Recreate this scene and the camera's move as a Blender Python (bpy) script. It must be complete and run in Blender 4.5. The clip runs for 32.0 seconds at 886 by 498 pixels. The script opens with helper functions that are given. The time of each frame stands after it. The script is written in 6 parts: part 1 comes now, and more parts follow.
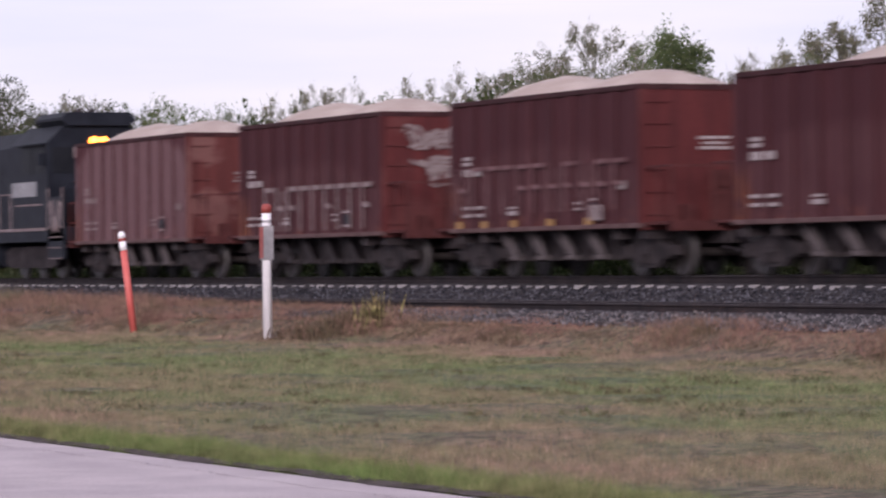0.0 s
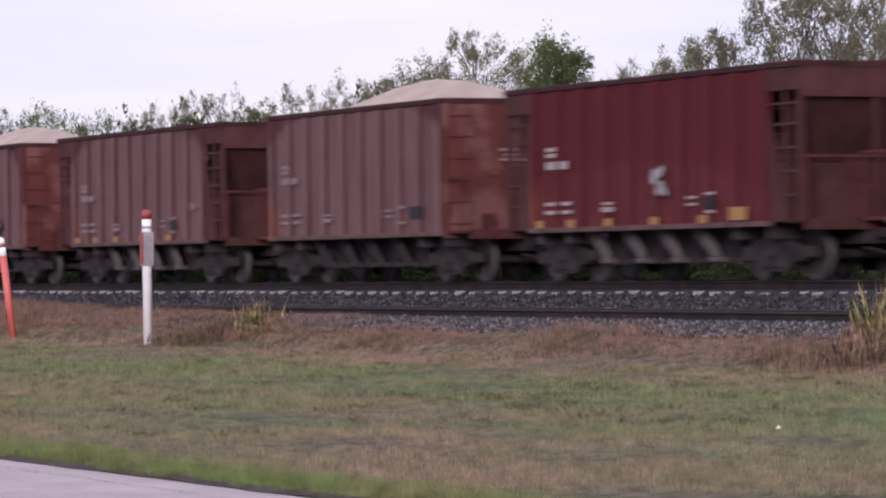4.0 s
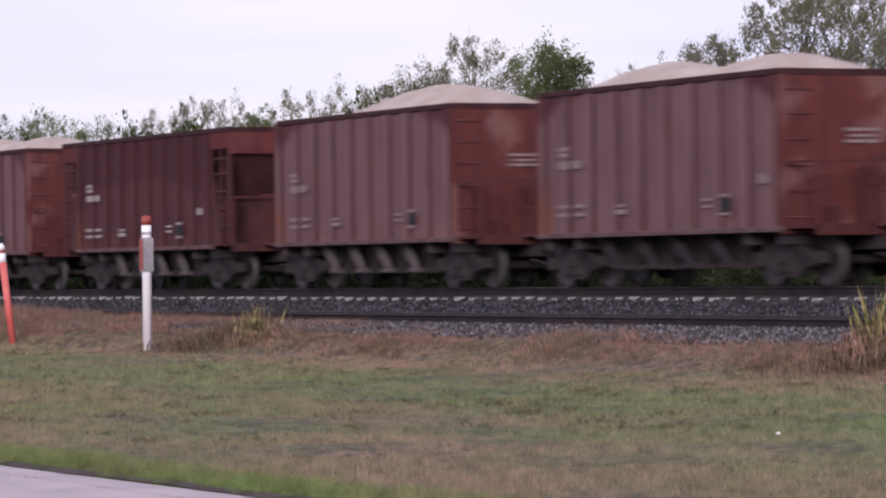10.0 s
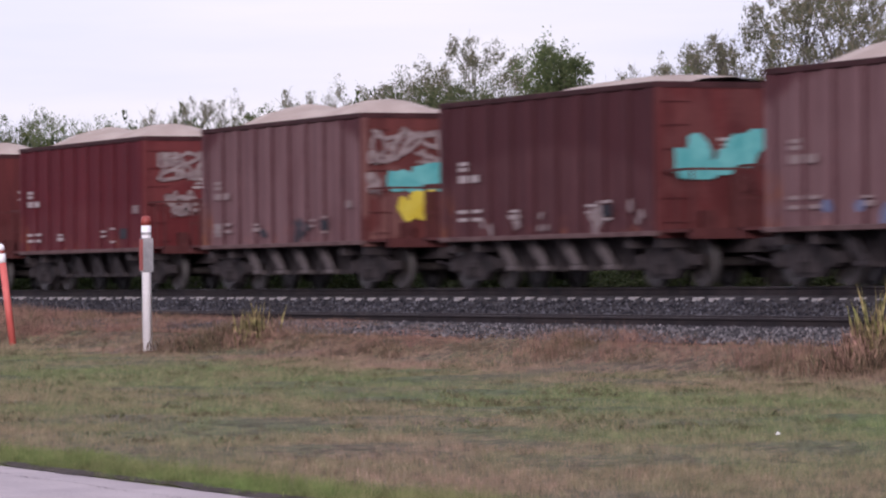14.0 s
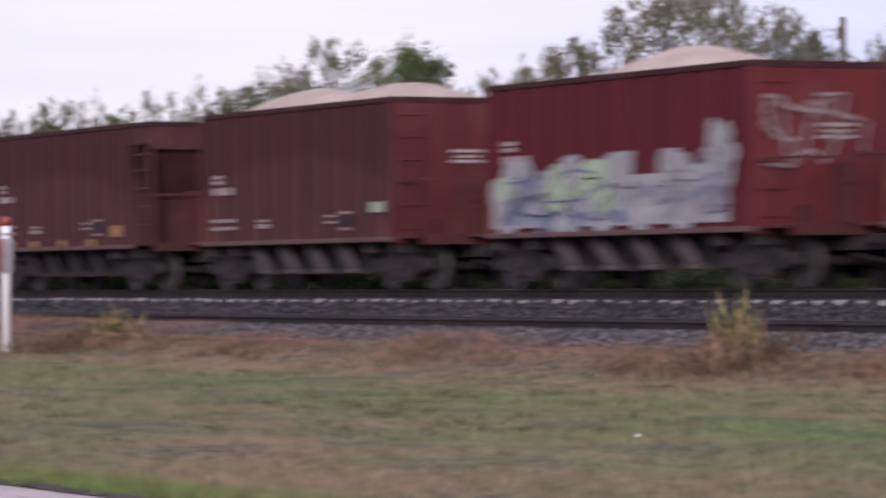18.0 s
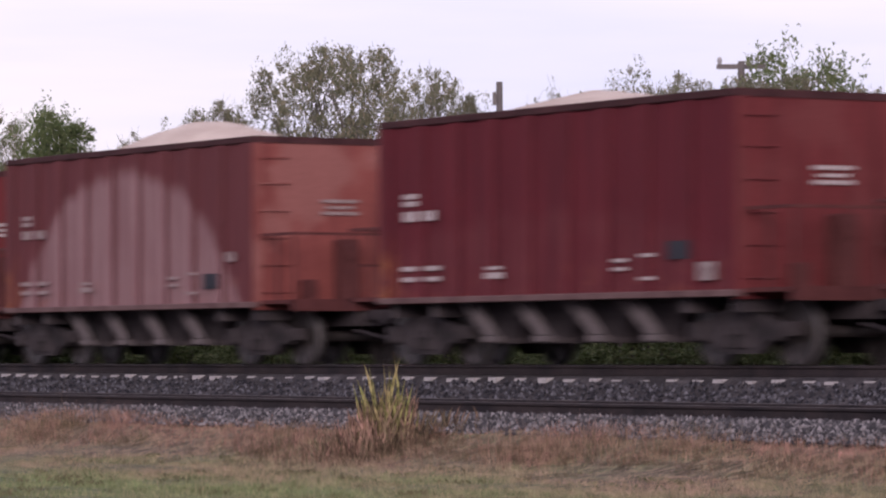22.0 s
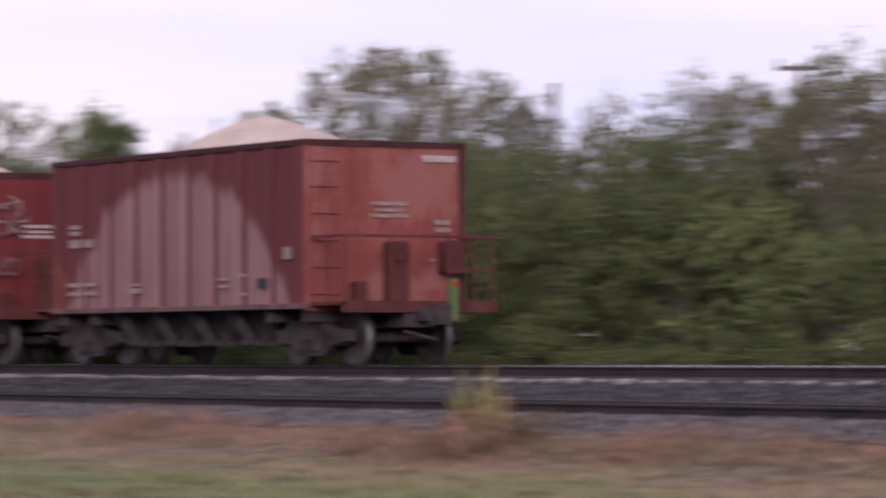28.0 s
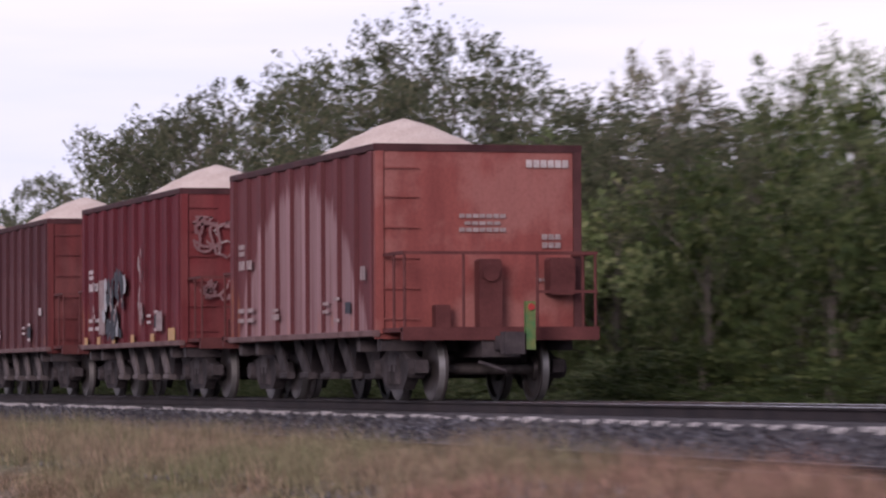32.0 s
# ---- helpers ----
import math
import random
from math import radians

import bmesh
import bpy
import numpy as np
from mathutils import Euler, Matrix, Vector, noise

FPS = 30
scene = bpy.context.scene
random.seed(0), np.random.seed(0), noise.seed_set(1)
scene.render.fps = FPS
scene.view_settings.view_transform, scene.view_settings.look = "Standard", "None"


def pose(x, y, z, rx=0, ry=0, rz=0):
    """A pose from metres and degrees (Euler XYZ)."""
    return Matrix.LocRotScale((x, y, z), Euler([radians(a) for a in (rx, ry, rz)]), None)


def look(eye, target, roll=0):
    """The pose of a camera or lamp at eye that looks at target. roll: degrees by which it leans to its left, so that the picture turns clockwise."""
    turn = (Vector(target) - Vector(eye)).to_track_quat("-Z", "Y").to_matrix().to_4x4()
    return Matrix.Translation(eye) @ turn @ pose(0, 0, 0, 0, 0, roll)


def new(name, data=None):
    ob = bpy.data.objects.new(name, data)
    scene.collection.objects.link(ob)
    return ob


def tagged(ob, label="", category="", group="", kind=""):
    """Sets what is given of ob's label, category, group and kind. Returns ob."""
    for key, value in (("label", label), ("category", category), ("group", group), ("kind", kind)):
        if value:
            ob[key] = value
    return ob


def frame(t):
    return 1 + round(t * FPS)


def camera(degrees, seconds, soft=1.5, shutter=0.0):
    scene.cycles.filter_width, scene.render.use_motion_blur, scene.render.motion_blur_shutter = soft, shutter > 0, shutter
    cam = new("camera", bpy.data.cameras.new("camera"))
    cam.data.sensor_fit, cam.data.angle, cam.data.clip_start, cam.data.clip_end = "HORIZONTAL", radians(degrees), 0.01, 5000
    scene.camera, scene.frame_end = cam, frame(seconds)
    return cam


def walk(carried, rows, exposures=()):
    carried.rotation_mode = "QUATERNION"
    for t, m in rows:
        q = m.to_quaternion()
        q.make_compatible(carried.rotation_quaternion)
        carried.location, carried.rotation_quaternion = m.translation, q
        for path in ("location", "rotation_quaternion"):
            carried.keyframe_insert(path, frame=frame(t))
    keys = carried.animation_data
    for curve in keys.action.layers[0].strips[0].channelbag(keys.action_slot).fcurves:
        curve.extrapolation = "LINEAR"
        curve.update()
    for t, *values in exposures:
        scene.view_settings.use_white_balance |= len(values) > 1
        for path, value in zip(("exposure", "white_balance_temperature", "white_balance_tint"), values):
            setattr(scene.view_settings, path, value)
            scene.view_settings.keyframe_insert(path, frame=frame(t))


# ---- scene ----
cam = camera(13.26, 32.0, soft=2.2, shutter=0.6)
PATH = [
    (0, -0.000, 0.000, 1.44, 66.570, 0.230, -0.67),
    (0.3, -0.000, 0.000, 1.44, 66.211, 0.251, -0.67),
    (0.5, -0.000, 0.000, 1.44, 66.101, 0.242, -0.67),
    (1, -0.000, 0.000, 1.44, 66.075, 0.250, -0.67),
    (1.2, -0.000, 0.000, 1.44, 65.737, 0.255, -0.67),
    (1.5, -0.000, 0.000, 1.44, 64.975, 0.264, -0.67),
    (1.8, -0.000, 0.000, 1.44, 64.671, 0.286, -0.67),
    (2, -0.000, 0.000, 1.44, 64.671, 0.286, -0.67),
    (2.5, -0.000, 0.000, 1.44, 64.764, 0.278, -0.67),
    (4.5, -0.000, 0.000, 1.44, 64.772, 0.304, -0.68),
    (6.5, -0.000, 0.000, 1.44, 64.772, 0.346, -0.68),
    (8, -0.000, 0.000, 1.44, 64.771, 0.380, -0.68),
    (17, -0.000, 0.000, 1.44, 64.771, 0.396, -0.69),
    (17.5, -0.000, 0.000, 1.44, 64.771, 0.413, -0.69),
    (18, -0.000, 0.000, 1.44, 62.673, 0.396, -0.54),
    (18.5, -0.000, 0.000, 1.44, 60.812, 0.562, -0.40),
    (19, -0.000, 0.000, 1.44, 59.912, 1.054, -0.31),
    (19.5, -0.000, 0.000, 1.44, 59.250, 1.074, -0.28),
    (20, -0.000, 0.000, 1.44, 58.695, 1.082, -0.25),
    (20.5, -0.609, 0.387, 1.44, 58.201, 1.328, -0.26),
    (21, -2.212, 1.404, 1.44, 57.569, 1.555, -0.28),
    (21.5, -3.271, 2.076, 1.44, 57.458, 1.573, -0.29),
    (22, -3.271, 2.076, 1.44, 57.467, 1.475, -0.30),
    (22.5, -3.271, 2.076, 1.44, 57.458, 1.478, -0.32),
    (23, -3.271, 2.076, 1.44, 57.383, 1.392, -0.33),
    (23.5, -3.271, 2.076, 1.44, 57.441, 1.538, -0.31),
    (24, -3.271, 2.076, 1.44, 57.459, 1.446, -0.29),
    (24.5, -3.271, 2.076, 1.44, 57.458, 1.455, -0.27),
    (26.5, -3.271, 2.076, 1.44, 56.260, 1.607, -0.20),
    (26.9, -3.271, 2.076, 1.44, 55.185, 1.544, -0.18),
    (27.3, -3.271, 2.076, 1.44, 54.074, 1.548, -0.17),
    (27.6, -3.263, 1.859, 1.407, 54.127, 1.587, -0.11),
    (28, -3.874, 1.108, 1.434, 57.479, 1.501, -0.23),
    (28.4, -3.950, 1.607, 1.462, 62.576, 1.476, -0.33),
    (28.8, -7.691, 2.981, 1.479, 65.500, 1.530, -0.33),
    (29.2, -13.791, 5.129, 1.489, 67.559, 1.613, -0.25),
    (29.6, -20.364, 7.231, 1.501, 68.766, 1.728, -0.12),
    (30, -25.767, 8.249, 1.519, 69.431, 1.792, -0.00),
    (30.4, -30.754, 9.050, 1.526, 69.806, 1.727, 0.07),
    (31, -42.267, 11.590, 1.512, 70.246, 1.606, 0.04),
    (31.5, -52.409, 15.442, 1.632, 72.164, 1.570, -0.06),
    (32, -62.471, 18.200, 1.499, 73.685, 1.935, -0.33),
]

walk(cam, [(t, look((x, y, z),
                    (x - 10 * math.sin(radians(a)) * math.cos(radians(p)), y + 10 * math.cos(radians(a)) * math.cos(radians(p)),
                     z + 10 * math.sin(radians(p))), r)) for t, x, y, z, a, p, r in PATH],
     exposures=((0.0, 0.0, 6320, 10.7), (7.0, 0.0, 6220, 9.7), (15.0, 0.0, 6220, 9.7), (18.0, 0.0, 6260, 10.5), (20.0, 0.06, 6470, 12.5), (24.0, 0.06, 6500, 13.5), (27.0, 0.12, 6500, 14), (28.0, 0.06, 6520, 15), (28.4, -0.10, 6330, 13), (29.0, -0.26, 6220, 13), (30.0, -0.32, 6220, 13), (31.0, -0.24, 6300, 13), (32.0, 0.12, 6400, 13)))

# where the rear of the last wagon's body stands along the line, by time
TRAIN = [(0, 427.1), (4, 358.75), (7, 307.2), (9, 272.7), (10, 255.4), (13, 203.5), (15, 168.8), (19, 98.9), (21, 64.3), (23, 29.4), (26.5, -31.7), (26.9, -38.69), (27.3, -45.69), (27.6, -50.95), (28.0, -57.54), (28.4, -64.89), (28.8, -71.7), (29.2, -78.62), (29.6, -85.21), (30.0, -90.74), (30.4, -95.68), (31.0, -103.28), (31.5, -109.28), (32.0, -115.3)]


# ---- world and light ----
world = bpy.data.worlds.new("dawn_sky")
scene.world = world
world.use_nodes = True
wn, wl = world.node_tree.nodes, world.node_tree.links
wn.clear()
w_out = wn.new("ShaderNodeOutputWorld")
w_bg = wn.new("ShaderNodeBackground")
w_sky = wn.new("ShaderNodeTexSky")
w_sky.sky_type, w_sky.sun_disc = "NISHITA", False
w_sky.sun_elevation, w_sky.sun_rotation = radians(10), radians(70)
w_co = wn.new("ShaderNodeTexCoord")
w_map = wn.new("ShaderNodeMapping")
w_map.inputs["Scale"].default_value = (1.0, 1.0, 9.0)
w_noise = wn.new("ShaderNodeTexNoise")
w_noise.inputs["Scale"].default_value, w_noise.inputs["Detail"].default_value = 3.2, 5.0
w_ramp = wn.new("ShaderNodeValToRGB")
w_ramp.color_ramp.elements[0].position, w_ramp.color_ramp.elements[0].color = 0.34, (0.76, 0.752, 1.0, 1)
w_ramp.color_ramp.elements[1].position, w_ramp.color_ramp.elements[1].color = 0.62, (0.96, 0.88, 0.975, 1)
w_dim = wn.new("ShaderNodeVectorMath")
w_dim.operation = "SCALE"
w_dim.inputs["Scale"].default_value = 0.10
w_mix = wn.new("ShaderNodeMix")
w_mix.data_type, w_mix.inputs["Factor"].default_value = "RGBA", 0.92
wl.new(w_co.outputs["Generated"], w_map.inputs["Vector"])
wl.new(w_map.outputs["Vector"], w_noise.inputs["Vector"])
wl.new(w_noise.outputs["Fac"], w_ramp.inputs["Fac"])
wl.new(w_sky.outputs["Color"], w_dim.inputs[0])
wl.new(w_dim.outputs["Vector"], w_mix.inputs["A"])
wl.new(w_ramp.outputs["Color"], w_mix.inputs["B"])
wl.new(w_mix.outputs["Result"], w_bg.inputs["Color"])
w_bg.inputs["Strength"].default_value = 1.08
wl.new(w_bg.outputs["Background"], w_out.inputs["Surface"])

sun = new("sun", bpy.data.lights.new("sun", "SUN"))
sun.data.energy, sun.data.angle, sun.data.color = 2.65, radians(20), (1.0, 0.87, 0.84)
sun.matrix_world = look((45, -32, 16), (0, 0, 0))

# ---- materials ----
def nd(tree, kind, **values):
    n = tree.nodes.new(kind)
    for key, value in values.items():
        n.inputs[key.replace("_", " ")].default_value = value
    return n


def base_mat(name, rough=0.8, metal=0.0):
    m = bpy.data.materials.new(name)
    m.use_nodes = True
    b = m.node_tree.nodes["Principled BSDF"]
    b.inputs["Roughness"].default_value, b.inputs["Metallic"].default_value = rough, metal
    b.inputs["Specular IOR Level"].default_value = 0.5 if rough < 0.55 else 0.12
    return m, m.node_tree, b


def mixc(tree, fac, a, b, blend="MIX"):
    n = tree.nodes.new("ShaderNodeMix")
    n.data_type, n.blend_type = "RGBA", blend
    for sock, v in (("Factor", fac), ("A", a), ("B", b)):
        if hasattr(v, "is_linked"):
            tree.links.new(v, n.inputs[sock])
        elif sock == "Factor":
            n.inputs[sock].default_value = v
        else:
            n.inputs[sock].default_value = (*v[:3], 1)
    return n.outputs["Result"]


def mathn(tree, op, a, b=0.0, clamp=False):
    n = tree.nodes.new("ShaderNodeMath")
    n.operation, n.use_clamp = op, clamp
    for i, v in enumerate((a, b)):
        if hasattr(v, "is_linked"):
            tree.links.new(v, n.inputs[i])
        else:
            n.inputs[i].default_value = v
    return n.outputs[0]


def noisef(tree, scale, detail=4.0, lo=0.35, hi=0.65, coord=None, stretch=None):
    n = nd(tree, "ShaderNodeTexNoise", Scale=scale, Detail=detail)
    if coord is None:
        coord = tree.nodes.new("ShaderNodeTexCoord").outputs["Object"]
    if stretch:
        mp = tree.nodes.new("ShaderNodeMapping")
        mp.inputs["Scale"].default_value = stretch
        tree.links.new(coord, mp.inputs["Vector"])
        coord = mp.outputs["Vector"]
    tree.links.new(coord, n.inputs["Vector"])
    r = tree.nodes.new("ShaderNodeMapRange")
    r.inputs["From Min"].default_value, r.inputs["From Max"].default_value = lo, hi
    tree.links.new(n.outputs["Fac"], r.inputs["Value"])
    return r.outputs["Result"]


def bump(tree, b, height, strength=0.3, distance=0.01):
    n = nd(tree, "ShaderNodeBump", Strength=strength, Distance=distance)
    tree.links.new(height, n.inputs["Height"])
    tree.links.new(n.outputs["Normal"], b.inputs["Normal"])


def worn(name, c1, c2, scale=3.0, rough=0.8, metal=0.0, fine=25.0, grain=0.25, stretch=None, bumpy=0.2):
    """A plain worn surface: two tones at a coarse scale and a darker grain at a fine one."""
    m, t, b = base_mat(name, rough, metal)
    f = noisef(t, scale, stretch=stretch)
    g = noisef(t, fine, 3.0, 0.4, 0.7, stretch=stretch)
    col = mixc(t, f, c1, c2)
    col = mixc(t, mathn(t, "MULTIPLY", g, grain), col, tuple(0.45 * x for x in c1))
    t.links.new(col, b.inputs["Base Color"])
    bump(t, b, g, bumpy)
    return m


def shifted(tree, coord):
    """Coordinates moved by a chance amount for each object, so that no two sheets are stained alike."""
    n = tree.nodes.new("ShaderNodeVectorMath")
    n.operation = "ADD"
    oi = tree.nodes.new("ShaderNodeObjectInfo")
    tree.links.new(coord, n.inputs[0])
    tree.links.new(mathn(tree, "MULTIPLY", oi.outputs["Random"], 60.0), n.inputs[1])
    return n.outputs["Vector"]


def end_paint(name, paint, dark, dust, amount):
    """Paint of a wagon's end: stained, with ragged patches of settled dust."""
    m, t, b = base_mat(name, 0.75)
    tc = shifted(t, t.nodes.new("ShaderNodeTexCoord").outputs["Object"])
    stain = noisef(t, 1.0, 5.0, 0.35, 0.7, tc, (4.0, 4.0, 0.5))
    patch = noisef(t, 0.7, 4.0, 0.50, 0.58, tc)
    fine = noisef(t, 20.0, 4.0, 0.4, 0.7, tc)
    col = mixc(t, stain, paint, dark)
    col = mixc(t, mathn(t, "MULTIPLY", patch, amount), col, dust)
    col = mixc(t, mathn(t, "MULTIPLY", fine, 0.2), col, tuple(0.5 * x for x in dark))
    t.links.new(col, b.inputs["Base Color"])
    bump(t, b, fine, 0.15)
    return m


def car_paint(name, paint, dark, dust, arch, amount):
    """Oxide-red wagon paint with streaks down the sheets and a settled arch of pale stone dust.
    arch: half length, height and rise of the dusty field; amount: how thick the dust lies."""
    m, t, b = base_mat(name, 0.72)
    tc = t.nodes.new("ShaderNodeTexCoord").outputs["Object"]
    sep = t.nodes.new("ShaderNodeSeparateXYZ")
    t.links.new(tc, sep.inputs[0])
    tc = shifted(t, tc)
    streak = noisef(t, 1.0, 5.0, 0.35, 0.7, tc, (5.0, 5.0, 0.35))
    blot = noisef(t, 1.1, 5.0, 0.4, 0.65, tc)
    fine = noisef(t, 22.0, 4.0, 0.35, 0.7, tc)
    col = mixc(t, streak, paint, dark)
    col = mixc(t, mathn(t, "MULTIPLY", fine, 0.22), col, tuple(0.5 * x for x in dark))
    half, top, rise = arch
    xx = mathn(t, "DIVIDE", sep.outputs["X"], half)
    x2 = mathn(t, "MULTIPLY", xx, xx)
    x4 = mathn(t, "MULTIPLY", x2, x2)
    bow = mathn(t, "ADD", mathn(t, "MULTIPLY", x2, 0.6), mathn(t, "MULTIPLY", x4, 0.4))
    edge = mathn(t, "SUBTRACT", top, mathn(t, "MULTIPLY", bow, rise))
    edge = mathn(t, "ADD", edge, mathn(t, "MULTIPLY", mathn(t, "SUBTRACT", streak, 0.5), 0.22))
    field = mathn(t, "MULTIPLY", mathn(t, "SUBTRACT", edge, sep.outputs["Z"]), 4.0, True)
    dusty = mathn(t, "MULTIPLY", field, mathn(t, "SUBTRACT", amount, mathn(t, "MULTIPLY", blot, 0.18)), True)
    col = mixc(t, dusty, col, dust)
    low = noisef(t, 3.0, 4.0, 0.55, 0.75, tc)
    foot = mathn(t, "MULTIPLY", mathn(t, "SUBTRACT", 1.5, sep.outputs["Z"]), mathn(t, "MULTIPLY", low, 0.8), True)
    col = mixc(t, foot, col, (0.36, 0.13, 0.07))
    corner = mathn(t, "MULTIPLY", mathn(t, "MULTIPLY", mathn(t, "SUBTRACT", -3.98, sep.outputs["X"]), 7.0, True), mathn(t, "MULTIPLY", mathn(t, "SUBTRACT", 2.05, sep.outputs["Z"]), 2.0, True))
    col = mixc(t, mathn(t, "MULTIPLY", corner, noisef(t, 2.0, 4.0, 0.35, 0.75, tc)), col, (0.24, 0.085, 0.035))
    wash = noisef(t, 1.0, 4.0, 0.48, 0.68, tc, (13.0, 13.0, 0.28))
    col = mixc(t, mathn(t, "MULTIPLY", wash, 0.65), col, tuple(1.1 * x for x in dark))
    t.links.new(col, b.inputs["Base Color"])
    bump(t, b, fine, 0.15)
    return m


def leaf_mat(name, c1, c2, c3):
    m, t, b = base_mat(name, 0.6)
    geo = t.nodes.new("ShaderNodeNewGeometry")
    r = t.nodes.new("ShaderNodeValToRGB")
    e = r.color_ramp.elements
    e[0].color, e[1].color = (*c1, 1), (*c3, 1)
    mid = e.new(0.55)
    mid.color = (*c2, 1)
    t.links.new(geo.outputs["Random Per Island"], r.inputs["Fac"])
    oi = t.nodes.new("ShaderNodeObjectInfo")
    tone = nd(t, "ShaderNodeHueSaturation")
    tone.inputs["Hue"].default_value = 0.5
    t.links.new(mathn(t, "ADD", 0.8, mathn(t, "MULTIPLY", oi.outputs["Random"], 0.4)), tone.inputs["Value"])
    t.links.new(r.outputs["Color"], tone.inputs["Color"])
    t.links.new(tone.outputs["Color"], b.inputs["Base Color"])
    thin = t.nodes.new("ShaderNodeBsdfTranslucent")
    t.links.new(tone.outputs["Color"], thin.inputs["Color"])
    mix = nd(t, "ShaderNodeMixShader", Fac=0.4)
    t.links.new(b.outputs["BSDF"], mix.inputs[1])
    t.links.new(thin.outputs["BSDF"], mix.inputs[2])
    t.links.new(mix.outputs["Shader"], t.nodes["Material Output"].inputs["Surface"])
    return m


def blade_mat(name, greens, drys, patch, bias, bands=(), turf=0.0):
    """Grass: green and dry blades mixed by patches some metres wide and from blade to blade; with turf the grain is fine noise of that scale instead."""
    m, t, b = base_mat(name, 0.75)
    geo = t.nodes.new("ShaderNodeNewGeometry")
    rnd = noisef(t, turf, 6.0, 0.38, 0.62, geo.outputs["Position"], (1.0, 0.7, 1.0)) if turf else geo.outputs["Random Per Island"]
    if turf:
        bump(t, b, rnd, 0.25, 0.015)
    f = noisef(t, patch, 5.0, 0.36, 0.64, geo.outputs["Position"], (0.55, 1.3, 1.0))
    f2 = noisef(t, max(3.6, patch * 5), 3.0, 0.35, 0.65, geo.outputs["Position"])
    f = mathn(t, "ADD", mathn(t, "MULTIPLY", f, 0.5), mathn(t, "MULTIPLY", f2, 0.38))
    f = mathn(t, "ADD", f, mathn(t, "MULTIPLY", mathn(t, "SUBTRACT", rnd, 0.5), 0.4))
    f = mathn(t, "ADD", f, bias, not bands)
    if bands:
        sep = t.nodes.new("ShaderNodeSeparateXYZ")
        t.links.new(geo.outputs["Position"], sep.inputs[0])
        wave = noisef(t, 0.25, 3.0, 0.3, 0.7, geo.outputs["Position"])
        along = mathn(t, "ADD", sep.outputs["Y"], mathn(t, "MULTIPLY", wave, 2.4))
        r = t.nodes.new("ShaderNodeValToRGB")
        e = r.color_ramp.elements
        e[0].position, e[1].position = 0.0, 1.0
        for pos, v in bands:
            q = e.new((pos - 9.0) / 20.0)
            q.color = (v, v, v, 1)
        e[0].color, e[-1].color = (0.5, 0.5, 0.5, 1), (0.8, 0.8, 0.8, 1)
        t.links.new(mathn(t, "DIVIDE", mathn(t, "SUBTRACT", along, 9.0), 20.0), r.inputs["Fac"])
        f = mathn(t, "ADD", f, mathn(t, "SUBTRACT", r.outputs["Color"], 0.5), True)
    g = mixc(t, rnd, greens[0], greens[1])
    d = mixc(t, rnd, drys[0], drys[1])
    # tussocks a hand or two wide, varied from dark to bright
    tuss = noisef(t, 10.0, 2.5, 0.36, 0.64, geo.outputs["Position"], (1.0, 0.45, 1.0))
    tone = nd(t, "ShaderNodeHueSaturation")
    t.links.new(mathn(t, "ADD", 0.42, mathn(t, "MULTIPLY", tuss, 1.25)), tone.inputs["Value"])
    t.links.new(mixc(t, f, g, d), tone.inputs["Color"])
    t.links.new(tone.outputs["Color"], b.inputs["Base Color"])
    return m


M_STEEL_DARK = worn("weathered_dark_steel", (0.031, 0.025, 0.029), (0.060, 0.049, 0.053), 4.0, 0.7, 0.0, 30)
M_GRIME = worn("dusty_cast_iron", (0.020, 0.017, 0.019), (0.056, 0.046, 0.051), 3.0, 0.85, 0.0, 22)
M_CHUTE = worn("dust_grey_chute_steel", (0.055, 0.045, 0.048), (0.13, 0.108, 0.112), 2.5, 0.85, 0.0, 18)
M_WHEEL = worn("worn_wheel_steel", (0.032, 0.027, 0.028), (0.085, 0.07, 0.072), 5.0, 0.45, 0.5, 30)
M_TREAD = worn("bright_worn_wheel_tread", (0.24, 0.23, 0.235), (0.34, 0.32, 0.325), 5.0, 0.4, 0.8, 30, 0.2)
M_RAIL = worn("rusty_rail_steel", (0.016, 0.013, 0.016), (0.034, 0.026, 0.028), 2.0, 0.75, 0.0, 20)
M_RAILTOP = worn("polished_rail_head", (0.35, 0.34, 0.36), (0.5, 0.48, 0.5), 3.0, 0.25, 0.9, 15, 0.1)
M_DULLHEAD = worn("dull_rusted_rail_head", (0.05, 0.042, 0.044), (0.09, 0.078, 0.08), 3.0, 0.55, 0.2, 15, 0.2)
M_TIE = worn("concrete_tie", (0.26, 0.24, 0.245), (0.37, 0.345, 0.355), 4.0, 0.9, 0.0, 30)
M_WOODTIE = worn("dark_wood_tie", (0.045, 0.04, 0.042), (0.09, 0.078, 0.075), 4.0, 0.9, 0.0, 30)
M_BALLAST = worn("ballast_bed", (0.034, 0.030, 0.034), (0.078, 0.069, 0.075), 3.0, 0.95, 0.0, 14, 0.7, None, 0.9)
M_ROAD = worn("pale_asphalt", (0.43, 0.37, 0.39), (0.53, 0.46, 0.475), 1.2, 0.9, 0.0, 60, 0.35, None, 0.3)
M_EDGESOIL = worn("damp_dark_soil", (0.055, 0.044, 0.042), (0.10, 0.082, 0.078), 4.0, 0.95, 0.0, 30, 0.4, None, 0.6)
M_GRAVEL = worn("pale_crushed_limestone", (0.43, 0.345, 0.31), (0.53, 0.44, 0.40), 1.2, 0.95, 0.0, 24, 0.35, None, 0.6)
